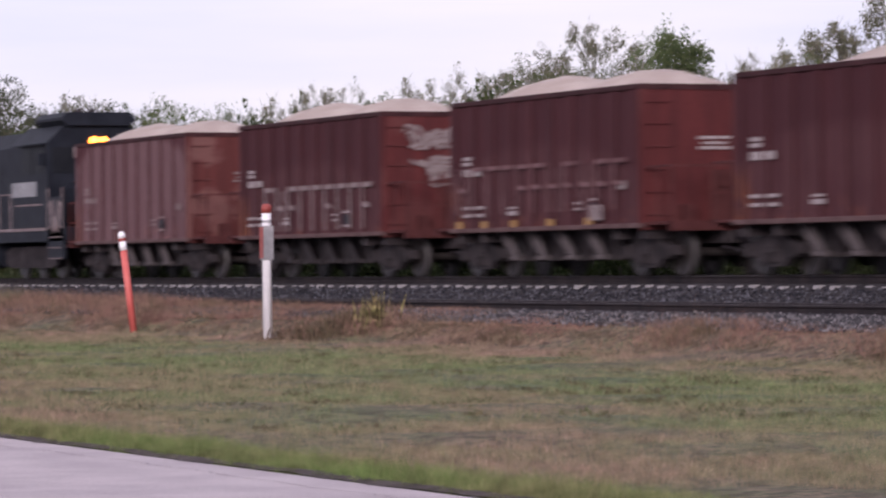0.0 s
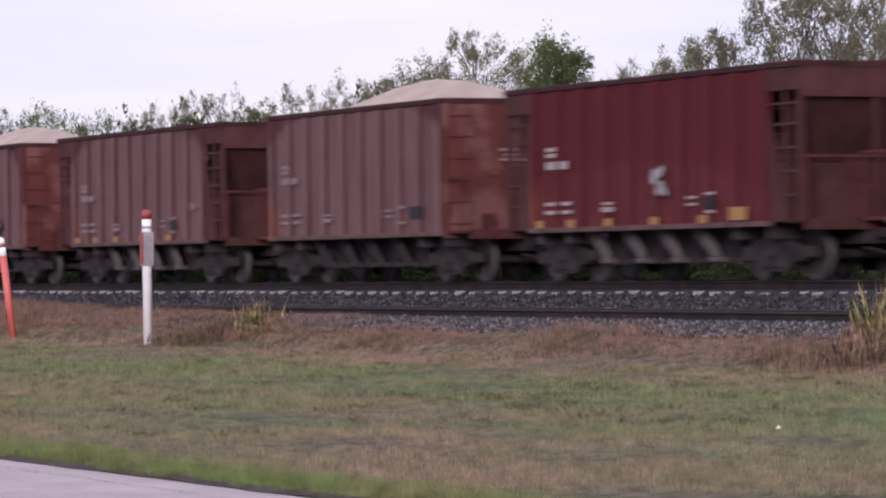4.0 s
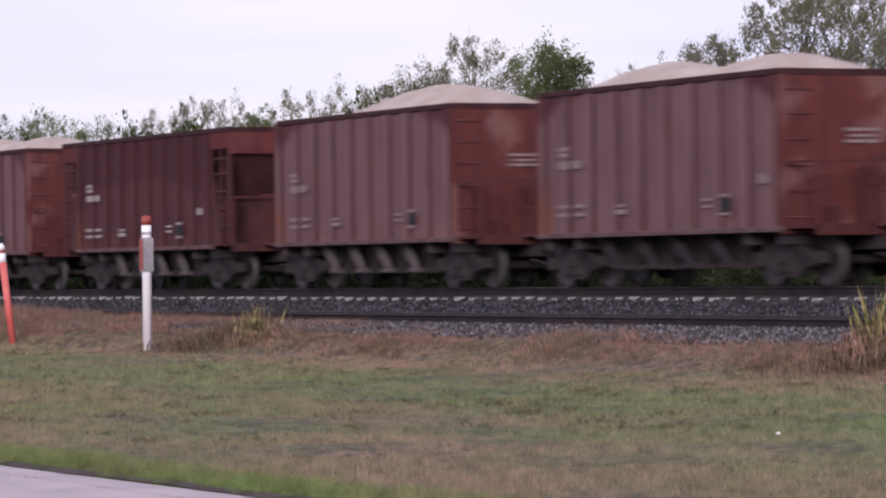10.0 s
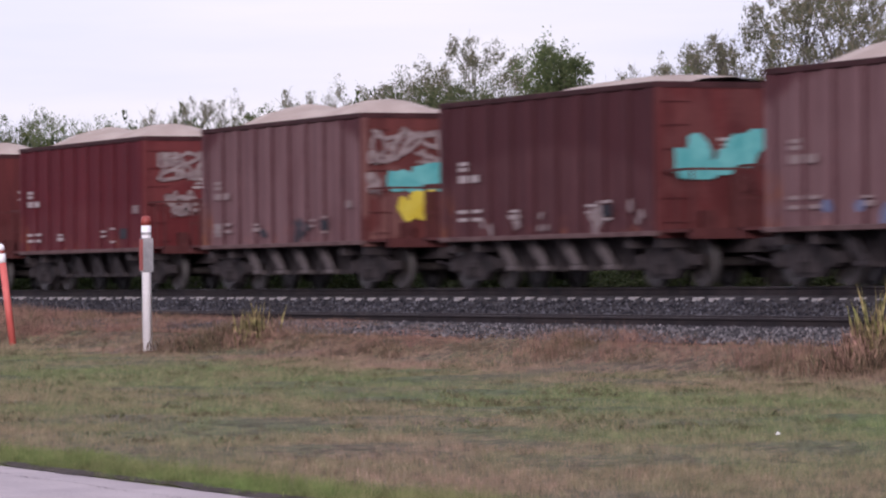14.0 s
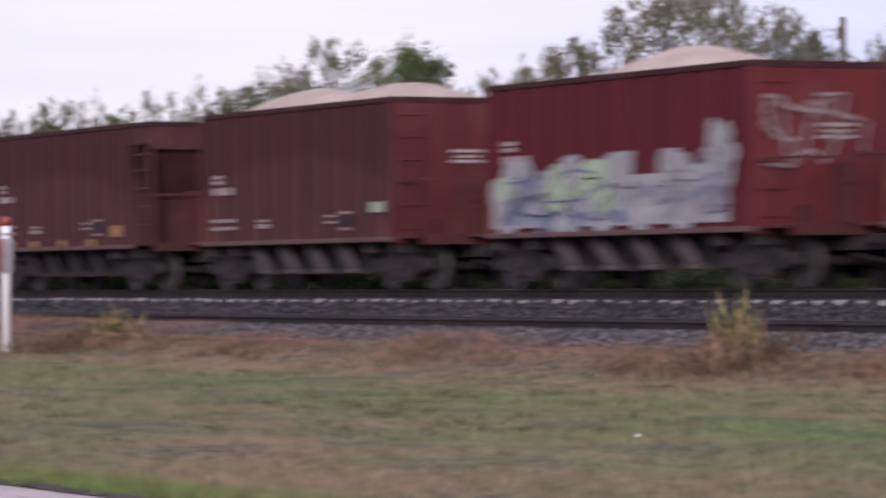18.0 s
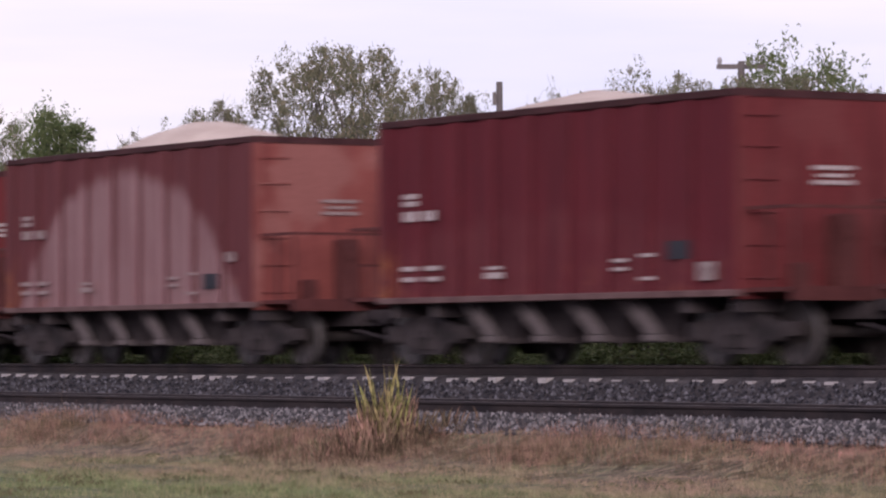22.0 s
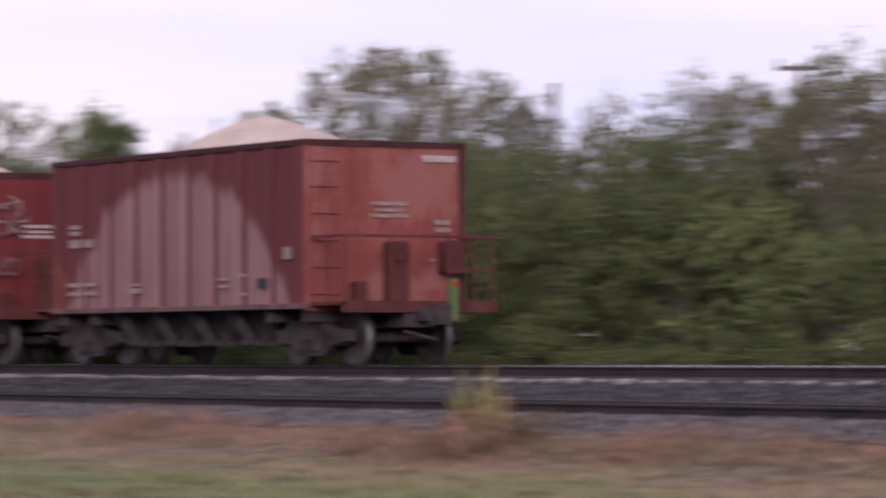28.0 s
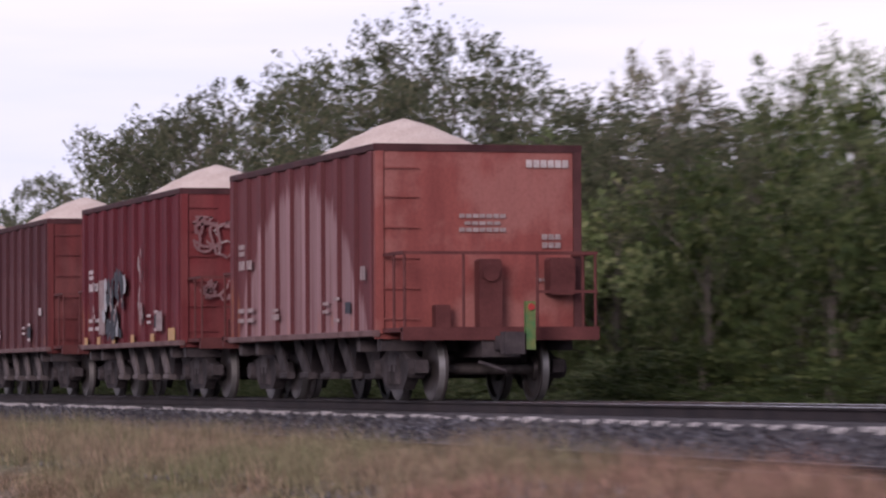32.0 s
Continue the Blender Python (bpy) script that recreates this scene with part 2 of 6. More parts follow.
M_WHITE = worn("white_plastic", (0.84, 0.81, 0.86), (0.90, 0.87, 0.92), 3.0, 0.5, 0.0, 20, 0.12)
M_ORANGE = worn("faded_orange_red_plastic", (0.54, 0.10, 0.092), (0.62, 0.145, 0.13), 3.0, 0.5, 0.0, 20, 0.12)
M_CAP = worn("dark_red_cap", (0.24, 0.04, 0.036), (0.33, 0.062, 0.05), 6.0, 0.5)
M_SILVER = worn("brushed_aluminium_sleeve", (0.26, 0.25, 0.27), (0.36, 0.34, 0.36), 4.0, 0.6, 0.1)
M_BARK = worn("grey_brown_bark", (0.085, 0.072, 0.066), (0.15, 0.13, 0.12), 4.0, 0.9, 0.0, 20, 0.4, (1, 1, 0.3), 0.6)
M_POLE = worn("weathered_pole_wood", (0.09, 0.08, 0.085), (0.16, 0.14, 0.14), 4.0, 0.9, 0.0, 20, 0.3, (1, 1, 0.2))
M_BLACK = worn("black_locomotive_paint", (0.010, 0.0115, 0.018), (0.019, 0.021, 0.030), 2.0, 0.6, 0.0, 20)
M_STENCIL = worn("faded_white_stencil", (0.165, 0.12, 0.125), (0.27, 0.22, 0.225), 6.0, 0.8, 0.0, 25, 0.3)
M_MARK = worn("white_stencil_paint", (0.27, 0.225, 0.23), (0.40, 0.35, 0.36), 6.0, 0.8, 0.0, 25, 0.25)
M_REFLECT = worn("yellow_reflector", (0.27, 0.14, 0.035), (0.33, 0.18, 0.05), 5.0, 0.5, 0.0, 25, 0.2)
M_LETTER = worn("worn_pale_lettering", (0.18, 0.128, 0.13), (0.28, 0.22, 0.225), 6.0, 0.8, 0.0, 25, 0.4)
M_TEAL = worn("teal_spray_paint", (0.075, 0.29, 0.30), (0.15, 0.40, 0.41), 2.5, 0.6, 0.0, 20, 0.15)
M_YELLOW = worn("yellow_spray_paint", (0.52, 0.40, 0.04), (0.60, 0.49, 0.08), 2.5, 0.6, 0.0, 20, 0.15)
M_SILVERSPRAY = worn("silver_white_spray_paint", (0.23, 0.225, 0.245), (0.35, 0.345, 0.37), 2.0, 0.6, 0.0, 12, 0.35)
M_BLUE = worn("blue_spray_paint", (0.095, 0.11, 0.20), (0.14, 0.16, 0.26), 2.5, 0.6, 0.0, 20, 0.15)
M_PALEGREEN = worn("pale_green_spray_paint", (0.27, 0.34, 0.23), (0.36, 0.42, 0.32), 2.0, 0.6, 0.0, 12, 0.25)
M_PINKTAG = worn("thin_pale_pink_chalk_paint", (0.13, 0.066, 0.072), (0.19, 0.112, 0.118), 2.0, 0.8, 0.0, 12, 0.4)
M_SLATE = worn("slate_grey_spray_paint", (0.013, 0.014, 0.020), (0.034, 0.035, 0.046), 2.0, 0.6, 0.0, 12, 0.3)
M_PINKPANEL = worn("patched_rose_red_panel_paint", (0.15, 0.034, 0.04), (0.19, 0.058, 0.062), 1.5, 0.75, 0.0, 20, 0.2)
M_EOT = worn("fluorescent_green_yellow_tape", (0.04, 0.11, 0.035), (0.12, 0.11, 0.03), 6.0, 0.5)
M_CAGE = worn("dark_oxide_red_frame_paint", (0.050, 0.020, 0.022), (0.082, 0.033, 0.035), 2.0, 0.75)
M_GEAR = worn("grimy_red_brake_gear", (0.062, 0.020, 0.021), (0.095, 0.032, 0.032), 2.0, 0.75)
M_CHORD = worn("dark_red_black_chord_paint", (0.032, 0.013, 0.015), (0.055, 0.022, 0.025), 3.0, 0.7)
M_SILL = worn("dust_edged_sill_paint", (0.080, 0.044, 0.046), (0.135, 0.085, 0.086), 2.0, 0.8)
M_YBLOCK = worn("yellow_painted_block", (0.75, 0.60, 0.28), (0.85, 0.74, 0.45), 5.0, 0.6, 0.0, 25, 0.2)
M_GLASS = worn("dark_cab_glass", (0.008, 0.009, 0.012), (0.014, 0.015, 0.02), 2.0, 0.56)
M_WIRE = worn("dark_cable", (0.10, 0.09, 0.10), (0.14, 0.13, 0.14), 1.0, 0.7)

M_LAMP, _t, _b = base_mat("amber_headlight_glow", 0.3)
_b.inputs["Base Color"].default_value = (1.0, 0.5, 0.15, 1)
_b.inputs["Emission Color"].default_value = (1.0, 0.24, 0.02, 1)
_b.inputs["Emission Strength"].default_value = 12.0
M_REDLAMP, _t, _b = base_mat("red_marker_glow", 0.3)
_b.inputs["Base Color"].default_value = (0.25, 0.03, 0.03, 1)

L_GREEN = leaf_mat("green_leaves", (0.068, 0.092, 0.040), (0.112, 0.14, 0.064), (0.19, 0.195, 0.105))
L_OLIVE = leaf_mat("dull_olive_leaves", (0.105, 0.114, 0.072), (0.175, 0.170, 0.115), (0.27, 0.228, 0.165))
L_BRIGHT = leaf_mat("bright_green_leaves", (0.080, 0.112, 0.048), (0.125, 0.160, 0.070), (0.195, 0.215, 0.105))
# green leaves with the dense thicket's shade darkened into their colour
L_SHADE = leaf_mat("shaded_thicket_leaves", (0.025, 0.038, 0.014), (0.047, 0.067, 0.023), (0.09, 0.102, 0.039))
L_MASS = leaf_mat("grey_green_wood_leaves", (0.045, 0.055, 0.03), (0.075, 0.085, 0.05), (0.14, 0.13, 0.085))
L_BUSH = leaf_mat("mid_green_bush_leaves", (0.074, 0.098, 0.040), (0.122, 0.150, 0.064), (0.205, 0.21, 0.105))
LAWN_BANDS = ((9.8, 0.30), (11.2, 0.55), (12.8, 0.74), (14.2, 0.54), (15.6, 0.34), (17.6, 0.46), (19.5, 0.22), (22.5, 0.32), (24.6, 0.50), (26.0, 0.75))
G_LAWN = blade_mat("mown_grass", ((0.088, 0.126, 0.054), (0.200, 0.236, 0.112)), ((0.185, 0.115, 0.092), (0.340, 0.230, 0.185)), 0.35, 0.03, LAWN_BANDS)
M_SOIL = blade_mat("thin_turf_on_soil", ((0.040, 0.058, 0.024), (0.095, 0.118, 0.050)), ((0.075, 0.052, 0.039), (0.17, 0.120, 0.086)), 0.35, 0.03, LAWN_BANDS, 26.0)
G_EDGE = blade_mat("roadside_grass", ((0.09, 0.134, 0.042), (0.165, 0.221, 0.074)), ((0.16, 0.130, 0.074), (0.24, 0.185, 0.115)), 0.5, -0.20)
G_RED = blade_mat("tall_reddish_dry_grass", ((0.08, 0.078, 0.042), (0.135, 0.12, 0.065)), ((0.165, 0.086, 0.074), (0.30, 0.17, 0.145)), 0.9, 0.20)
G_VERGE = blade_mat("tan_green_verge_grass", ((0.09, 0.098, 0.052), (0.15, 0.148, 0.082)), ((0.15, 0.088, 0.074), (0.26, 0.165, 0.135)), 0.7, -0.06)
G_WEED = blade_mat("dark_weed_leaves", ((0.050, 0.070, 0.032), (0.085, 0.11, 0.05)), ((0.10, 0.066, 0.048), (0.15, 0.10, 0.07)), 0.8, 0.0)
G_DARK = blade_mat("dark_brown_weed_stems", ((0.055, 0.055, 0.03), (0.09, 0.085, 0.045)), ((0.085, 0.05, 0.038), (0.15, 0.09, 0.07)), 1.0, 0.15)
G_TUFT = blade_mat("yellow_green_tall_grass", ((0.125, 0.138, 0.045), (0.20, 0.20, 0.072)), ((0.17, 0.118, 0.068), (0.24, 0.172, 0.10)), 1.2, 0.05)

# ---- building blocks ----
class Geo:
    """Collects vertices and faces for one mesh."""

    def __init__(self):
        self.v, self.f = [], []

    def add(self, verts, faces):
        n = len(self.v)
        self.v.extend(verts)
        self.f.extend([tuple(n + i for i in f) for f in faces])
        return self

    def box(self, x0, x1, y0, y1, z0, z1):
        return self.add([(x0, y0, z0), (x1, y0, z0), (x1, y1, z0), (x0, y1, z0), (x0, y0, z1), (x1, y0, z1), (x1, y1, z1), (x0, y1, z1)],
                        [(0, 3, 2, 1), (4, 5, 6, 7), (0, 1, 5, 4), (1, 2, 6, 5), (2, 3, 7, 6), (3, 0, 4, 7)])

    def bevel_box(self, x0, x1, y0, y1, z0, z1, b):
        """A box with its edges along x cut off."""
        prof = [(y0 + b, z0), (y1 - b, z0), (y1, z0 + b), (y1, z1 - b), (y1 - b, z1), (y0 + b, z1), (y0, z1 - b), (y0, z0 + b)]
        return self.along_x(prof, x0, x1)

    def along_x(self, prof, x0, x1):
        k = len(prof)
        return self.add([(x0, y, z) for y, z in prof] + [(x1, y, z) for y, z in prof],
                        [tuple(range(k))[::-1], tuple(range(k, 2 * k))] + [(i, (i + 1) % k, k + (i + 1) % k, k + i) for i in range(k)])

    def along_y(self, prof, y0, y1):
        k = len(prof)
        return self.add([(x, y0, z) for x, z in prof] + [(x, y1, z) for x, z in prof],
                        [tuple(range(k)), tuple(range(k, 2 * k))[::-1]] + [(i, k + i, k + (i + 1) % k, (i + 1) % k) for i in range(k)])

    def tube(self, a, b, r0, r1=None, seg=8, caps=True):
        a, b = Vector(a), Vector(b)
        r1 = r0 if r1 is None else r1
        q = (b - a).to_track_quat("Z", "Y")
        ring = [(math.cos(2 * math.pi * i / seg), math.sin(2 * math.pi * i / seg)) for i in range(seg)]
        vs = [tuple(a + q @ Vector((c * r0, s * r0, 0))) for c, s in ring] + [tuple(b + q @ Vector((c * r1, s * r1, 0))) for c, s in ring]
        fs = [(i, (i + 1) % seg, seg + (i + 1) % seg, seg + i) for i in range(seg)]
        if caps:
            fs += [tuple(range(seg))[::-1], tuple(range(seg, 2 * seg))]
        return self.add(vs, fs)

    def lathe_y(self, prof, cx, cz, seg=20):
        """A turned body about an axis along y: prof is a list of (radius, y)."""
        vs, fs = [], []
        for r, y in prof:
            vs += [(cx + r * math.cos(2 * math.pi * i / seg), y, cz + r * math.sin(2 * math.pi * i / seg)) for i in range(seg)]
        for k in range(len(prof) - 1):
            fs += [(k * seg + i, k * seg + (i + 1) % seg, (k + 1) * seg + (i + 1) % seg, (k + 1) * seg + i) for i in range(seg)]
        fs += [tuple(range(seg)), tuple(range((len(prof) - 1) * seg, len(prof) * seg))[::-1]]
        return self.add(vs, fs)

    def lathe_z(self, prof, cx, cy, seg=14):
        vs, fs = [], []
        for r, z in prof:
            vs += [(cx + r * math.cos(2 * math.pi * i / seg), cy + r * math.sin(2 * math.pi * i / seg), z) for i in range(seg)]
        for k in range(len(prof) - 1):
            fs += [(k * seg + i, k * seg + (i + 1) % seg, (k + 1) * seg + (i + 1) % seg, (k + 1) * seg + i) for i in range(seg)]
        fs += [tuple(range(seg))[::-1], tuple(range((len(prof) - 1) * seg, len(prof) * seg))]
        return self.add(vs, fs)

    def mesh(self, name, material, smooth=False):
        me = bpy.data.meshes.new(name)
        me.from_pydata(self.v, [], self.f)
        me.materials.append(material)
        if smooth:
            me.polygons.foreach_set("use_smooth", [True] * len(me.polygons))
        me.update()
        return me


CACHE = {}


def shared(key, material, make, smooth=False):
    """The mesh of that key and material, built once."""
    k = (key, material.name)
    if k not in CACHE:
        CACHE[k] = make().mesh(key, material, smooth)
    return CACHE[k]


def part(name, mesh, parent, label="", at=None):
    ob = new(name, mesh)
    ob.parent = parent
    if at is not None:
        ob.matrix_basis = at
    if label:
        tagged(ob, label)
    return ob


def array_mesh(name, verts, faces, material, smooth=False):
    """A mesh from arrays: verts (n, 3) and faces (m, k), all with k corners."""
    me = bpy.data.meshes.new(name)
    n, k = faces.shape
    me.vertices.add(len(verts))
    me.vertices.foreach_set("co", np.ascontiguousarray(verts, np.float32).ravel())
    me.loops.add(n * k)
    me.loops.foreach_set("vertex_index", np.ascontiguousarray(faces, np.int32).ravel())
    me.polygons.add(n)
    me.polygons.foreach_set("loop_start", np.arange(0, n * k, k, dtype=np.int32))
    me.polygons.foreach_set("loop_total", np.full(n, k, np.int32))
    if smooth:
        me.polygons.foreach_set("use_smooth", np.ones(n, bool))
    me.materials.append(material)
    me.update(calc_edges=True)
    me.validate()
    return me


# ---- lie of the land ----
Y_FAR, Y_NEAR = 34.2, 30.2          # middles of the two tracks
Z_FAR, Z_NEAR = 1.17, 0.72          # tops of their rails
PROFILE_Y = [-400, 0, 9.0, 9.5, 9.8, 20, 24.5, 25.7, 26.9, 28.0, 28.7, 31.7, 32.1, 33.0, 35.4, 36.4, 38.5, 60, 900]
PROFILE_Z = [-0.05, -0.05, -0.05, -0.05, 0.0, 0.0, 0.01, 0.07, 0.42, 0.52, 0.50, 0.50, 0.56, 0.86, 0.86, 0.70, 0.35, 0.35, 0.35]


def ground_z(y):
    return np.interp(y, PROFILE_Y, PROFILE_Z)


def build_ground():
    ys = np.unique(np.concatenate([np.linspace(-400, 0, 6), np.linspace(0, 9, 5), [9.5], np.arange(9.8, 28.0, 0.35), np.arange(28.0, 39, 0.25),
                                   np.linspace(40, 120, 12), np.linspace(150, 900, 8)]))
    xs = np.unique(np.concatenate([np.linspace(-1500, -220, 18), np.arange(-220, 10, 0.7), np.linspace(20, 900, 12)]))
    X, Y = np.meshgrid(xs, ys)
    Z = ground_z(Y)
    rs = np.random.RandomState(4)
    lump = np.zeros_like(X)
    for _ in range(40):
        a, w = rs.uniform(0, 6.28), rs.uniform(0.6, 4.0)
        lump += np.sin((X * math.cos(a) * 0.6 + Y * math.sin(a)) * w + rs.uniform(0, 6.28)) * 0.006 / w ** 0.5
    Z = Z + lump * ((Y > 9.7) & (Y < 27))
    verts = np.stack([X, Y, Z], -1).reshape(-1, 3)
    ny, nx = X.shape
    i = np.arange(ny * nx).reshape(ny, nx)
    faces = np.stack([i[:-1, :-1], i[:-1, 1:], i[1:, 1:], i[1:, :-1]], -1).reshape(-1, 4)
    me = array_mesh("ground", verts, faces, M_SOIL, True)
    return tagged(new("ground", me), "uneven dry grassland soil falling gently from the tracks", "ground", kind="structure")


def build_beds():
    g = Geo()
    for prof in ([(27.0, 0.44), (28.0, 0.545), (28.75, 0.575), (31.6, 0.575), (32.0, 0.64), (32.70, 0.88), (32.86, 0.965), (32.98, 1.014), (35.42, 1.014), (35.56, 0.965), (36.5, 0.77), (38.3, 0.38), (38.3, 0.2), (27.0, 0.2)],):
        g.along_x(prof, -700, 620)
    ob = tagged(new("ballast_bed", g.mesh("ballast_bed", M_BALLAST)), "grey crushed-stone ballast bed under two tracks", "ballast", kind="structure")
    r = Geo()
    r.along_x([(-60, -0.06), (9.35, -0.06), (9.52, -0.03), (9.42, 0.012), (9.0, 0.02), (3.0, 0.05), (-60, 0.02)], -700, 200)
    tagged(new("road", r.mesh("road", M_ROAD)), "pale worn asphalt road with a ragged grassy edge", "road", kind="structure")
    # dark soil crumbling over the pavement's edge, and a crack that follows it
    rs = np.random.RandomState(12)
    xs = np.arange(-64, -16, 0.07)
    n = len(xs)
    wave = 0.05 * np.sin(xs * 1.7) + 0.03 * np.sin(xs * 5.1 + 1) + rs.uniform(-0.03, 0.03, n)
    rows = np.stack([np.stack([xs, 9.43 + wave * 0.7, np.full(n, 0.0185)], 1), np.stack([xs, 9.50 + wave * 0.4, 0.030 + rs.uniform(0, 0.012, n)], 1), np.stack([xs, np.full(n, 9.80), np.full(n, 0.012)], 1)])
    i = np.arange(3 * n).reshape(3, n)
    tagged(new("soil_edge", array_mesh("soil_edge", rows.reshape(-1, 3), np.stack([i[:-1, :-1], i[:-1, 1:], i[1:, 1:], i[1:, :-1]], -1).reshape(-1, 4), M_EDGESOIL)), "dark crumbling soil along the road edge", "soil", kind="structure")
    mid = 8.95 + 0.03 * np.sin(xs * 0.9) + 0.02 * np.sin(xs * 3.7) + rs.uniform(-0.012, 0.012, n)
    rows = np.stack([np.stack([xs, mid - 0.004, np.full(n, 0.0265)], 1), np.stack([xs, mid + 0.006 * rs.uniform(0.1, 1.4, n), np.full(n, 0.0262)], 1)])
    i = np.arange(2 * n).reshape(2, n)
    tagged(new("road_crack", array_mesh("road_crack", rows.reshape(-1, 3), np.stack([i[:-1, :-1], i[:-1, 1:], i[1:, 1:], i[1:, :-1]], -1).reshape(-1, 4), M_EDGESOIL)), "thin dark crack running along the pavement", "crack", kind="structure")
    return ob


RAIL_PROFILE = [(-0.07, -0.172), (0.07, -0.172), (0.07, -0.16), (0.012, -0.14), (0.009, -0.05), (0.036, -0.036), (0.036, -0.006),
                (-0.036, -0.006), (-0.036, -0.036), (-0.009, -0.05), (-0.012, -0.14), (-0.07, -0.16)]
HEAD_PROFILE = [(-0.035, -0.006), (0.035, -0.006), (0.03, 0.0), (-0.03, 0.0)]


def build_track(name, y, z, tie_mat, tie_half, label, x0, x1, pitch, head_mat, head_label):
    track = tagged(new(name), label, "railway track", "the two tracks", "structure")
    for dy in (-0.7535, 0.7535):
        rail = part("rail", Geo().along_x([(y + dy + a, z + b) for a, b in RAIL_PROFILE], -700, 620).mesh("rail", M_RAIL), track)
        part("rail_head", Geo().along_x([(y + dy + a, z + b) for a, b in HEAD_PROFILE], -700, 620).mesh("rail_head", head_mat), rail, head_label)
    tie = Geo().along_y([(-0.11, -0.40), (0.11, -0.40), (0.11, -0.20), (0.095, -0.174), (-0.095, -0.174), (-0.11, -0.20)], -tie_half, tie_half).mesh("tie", tie_mat)
    x, n = x0, 0
    rs = random.Random(5)
    while x > x1 and n < 300:
        part("tie", tie, track, at=pose(x + rs.uniform(-0.07, 0.07), y + rs.uniform(-0.04, 0.04), z - rs.uniform(0, 0.03), rs.uniform(-0.3, 0.3), 0, rs.uniform(-0.8, 0.8)))
        x -= pitch
        n += 1
    return track


# ---- the stone train ----
LEN, HALF_W, Z_BOT, Z_TOP = 9.06, 1.58, 0.97, 3.71
HX = LEN / 2
PITCH = 12.97


def scrawl(seed, x0, x1, z0, z1, n, w):
    """Looping sprayed lines: n flat ribbons of width w that wander inside a rectangle."""
    rs = random.Random(seed)
    pieces = []
    for i in range(n):
        g = Geo()
        pieces.append(g)
        cx, cz = rs.uniform(x0, x1), rs.uniform(z0, z1)
        a, da = rs.uniform(0, 6.28), rs.uniform(-0.5, 0.5)
        y, prev = -0.003 - 0.0005 * i, None
        for k in range(16):
            step = (x1 - x0) * 0.07 + 0.03
            nx, nz = cx + step * math.cos(a), cz + step * math.sin(a)
            if not (x0 < nx < x1 and z0 < nz < z1):
                a += 1.9
                continue
            sx, sz = -math.sin(a) * w / 2, math.cos(a) * w / 2
            cur = [(nx + sx, y, nz + sz), (nx - sx, y, nz - sz)]
            if prev:
                g.add([prev[0], prev[1], cur[1], cur[0]], [(0, 1, 2, 3)])
            prev, cx, cz = cur, nx, nz
            a += da + rs.uniform(-0.3, 0.3)
            if rs.random() < 0.12:
                da = rs.uniform(-0.7, 0.7)
    return [p for p in pieces if p.f]


def g_side(y):
    return Geo().box(-HX, HX, y - 0.03, y + 0.03, Z_BOT, 3.62)


def g_post(x):
    # a pressed hat-section post, standing proud of the sheet
    return Geo().add([(x - 0.15, 0, Z_BOT + 0.02), (x - 0.115, -0.06, Z_BOT + 0.02), (x + 0.115, -0.06, Z_BOT + 0.02), (x + 0.15, 0, Z_BOT + 0.02),
                      (x - 0.15, 0, 3.60), (x - 0.115, -0.06, 3.60), (x + 0.115, -0.06, 3.60), (x + 0.15, 0, 3.60)],
                     [(0, 1, 5, 4), (1, 2, 6, 5), (2, 3, 7, 6), (0, 3, 2, 1), (4, 5, 6, 7), (0, 4, 7, 3)])


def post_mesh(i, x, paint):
    """A side post: dust on its broad face, a darker red on its flanks."""
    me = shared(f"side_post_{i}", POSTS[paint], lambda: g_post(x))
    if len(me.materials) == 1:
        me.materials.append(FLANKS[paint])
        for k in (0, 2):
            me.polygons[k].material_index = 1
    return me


def g_chord(x_end):
    g = Geo()
    for y in (-HALF_W, HALF_W - 0.11):
        g.bevel_box(-x_end, x_end, y, y + 0.11, 3.60, Z_TOP, 0.015)
    for x in (-x_end, x_end - 0.1):
        g.box(x, x + 0.1, -HALF_W + 0.11, HALF_W - 0.11, 3.60, Z_TOP)
    return g


def g_end():
    g = Geo().box(-0.03, 0.03, -HALF_W + 0.02, HALF_W - 0.02, Z_BOT - 0.08, 3.60)
    return g


def g_sill():
    return Geo().bevel_box(-HX - 0.05, HX + 0.05, -0.06, 0.05, Z_BOT - 0.045, Z_BOT + 0.05, 0.012)


def g_chute():
    # a hopper bay: sloping sheets that narrow to a gate near the rail
    g = Geo().along_y([(-0.66, 0.96), (0.50, 0.96), (0.30, 0.40), (-0.10, 0.40)], -0.92, 0.92)
    g.along_y([(-0.16, 0.40), (0.40, 0.40), (0.40, 0.32), (-0.16, 0.32)], -1.0, 1.0)
    return g


def g_gate():
    # pale wing plate that slants down the flank of a bay to its gate, with a folded foot
    g = Geo().add([(-0.70, -1.30, 0.95), (-0.22, -1.30, 0.95), (0.44, -1.34, 0.44), (0.06, -1.34, 0.44),
                   (-0.70, -1.26, 0.95), (-0.22, -1.26, 0.95), (0.44, -1.30, 0.44), (0.06, -1.30, 0.44)],
                  [(0, 3, 2, 1), (4, 5, 6, 7), (0, 1, 5, 4), (1, 2, 6, 5), (2, 3, 7, 6), (3, 0, 4, 7)])
    return g.bevel_box(0.02, 0.50, -1.36, -1.22, 0.33, 0.43, 0.02)


def g_centre():
    g = Geo().box(-5.6, 5.6, -0.28, 0.28, 0.62, 0.93)
    for x in (-4.35, -3.2, 3.2, 4.35):
        g.box(x - 0.1, x + 0.1, -1.45, 1.45, 0.72, 0.92)
    return g


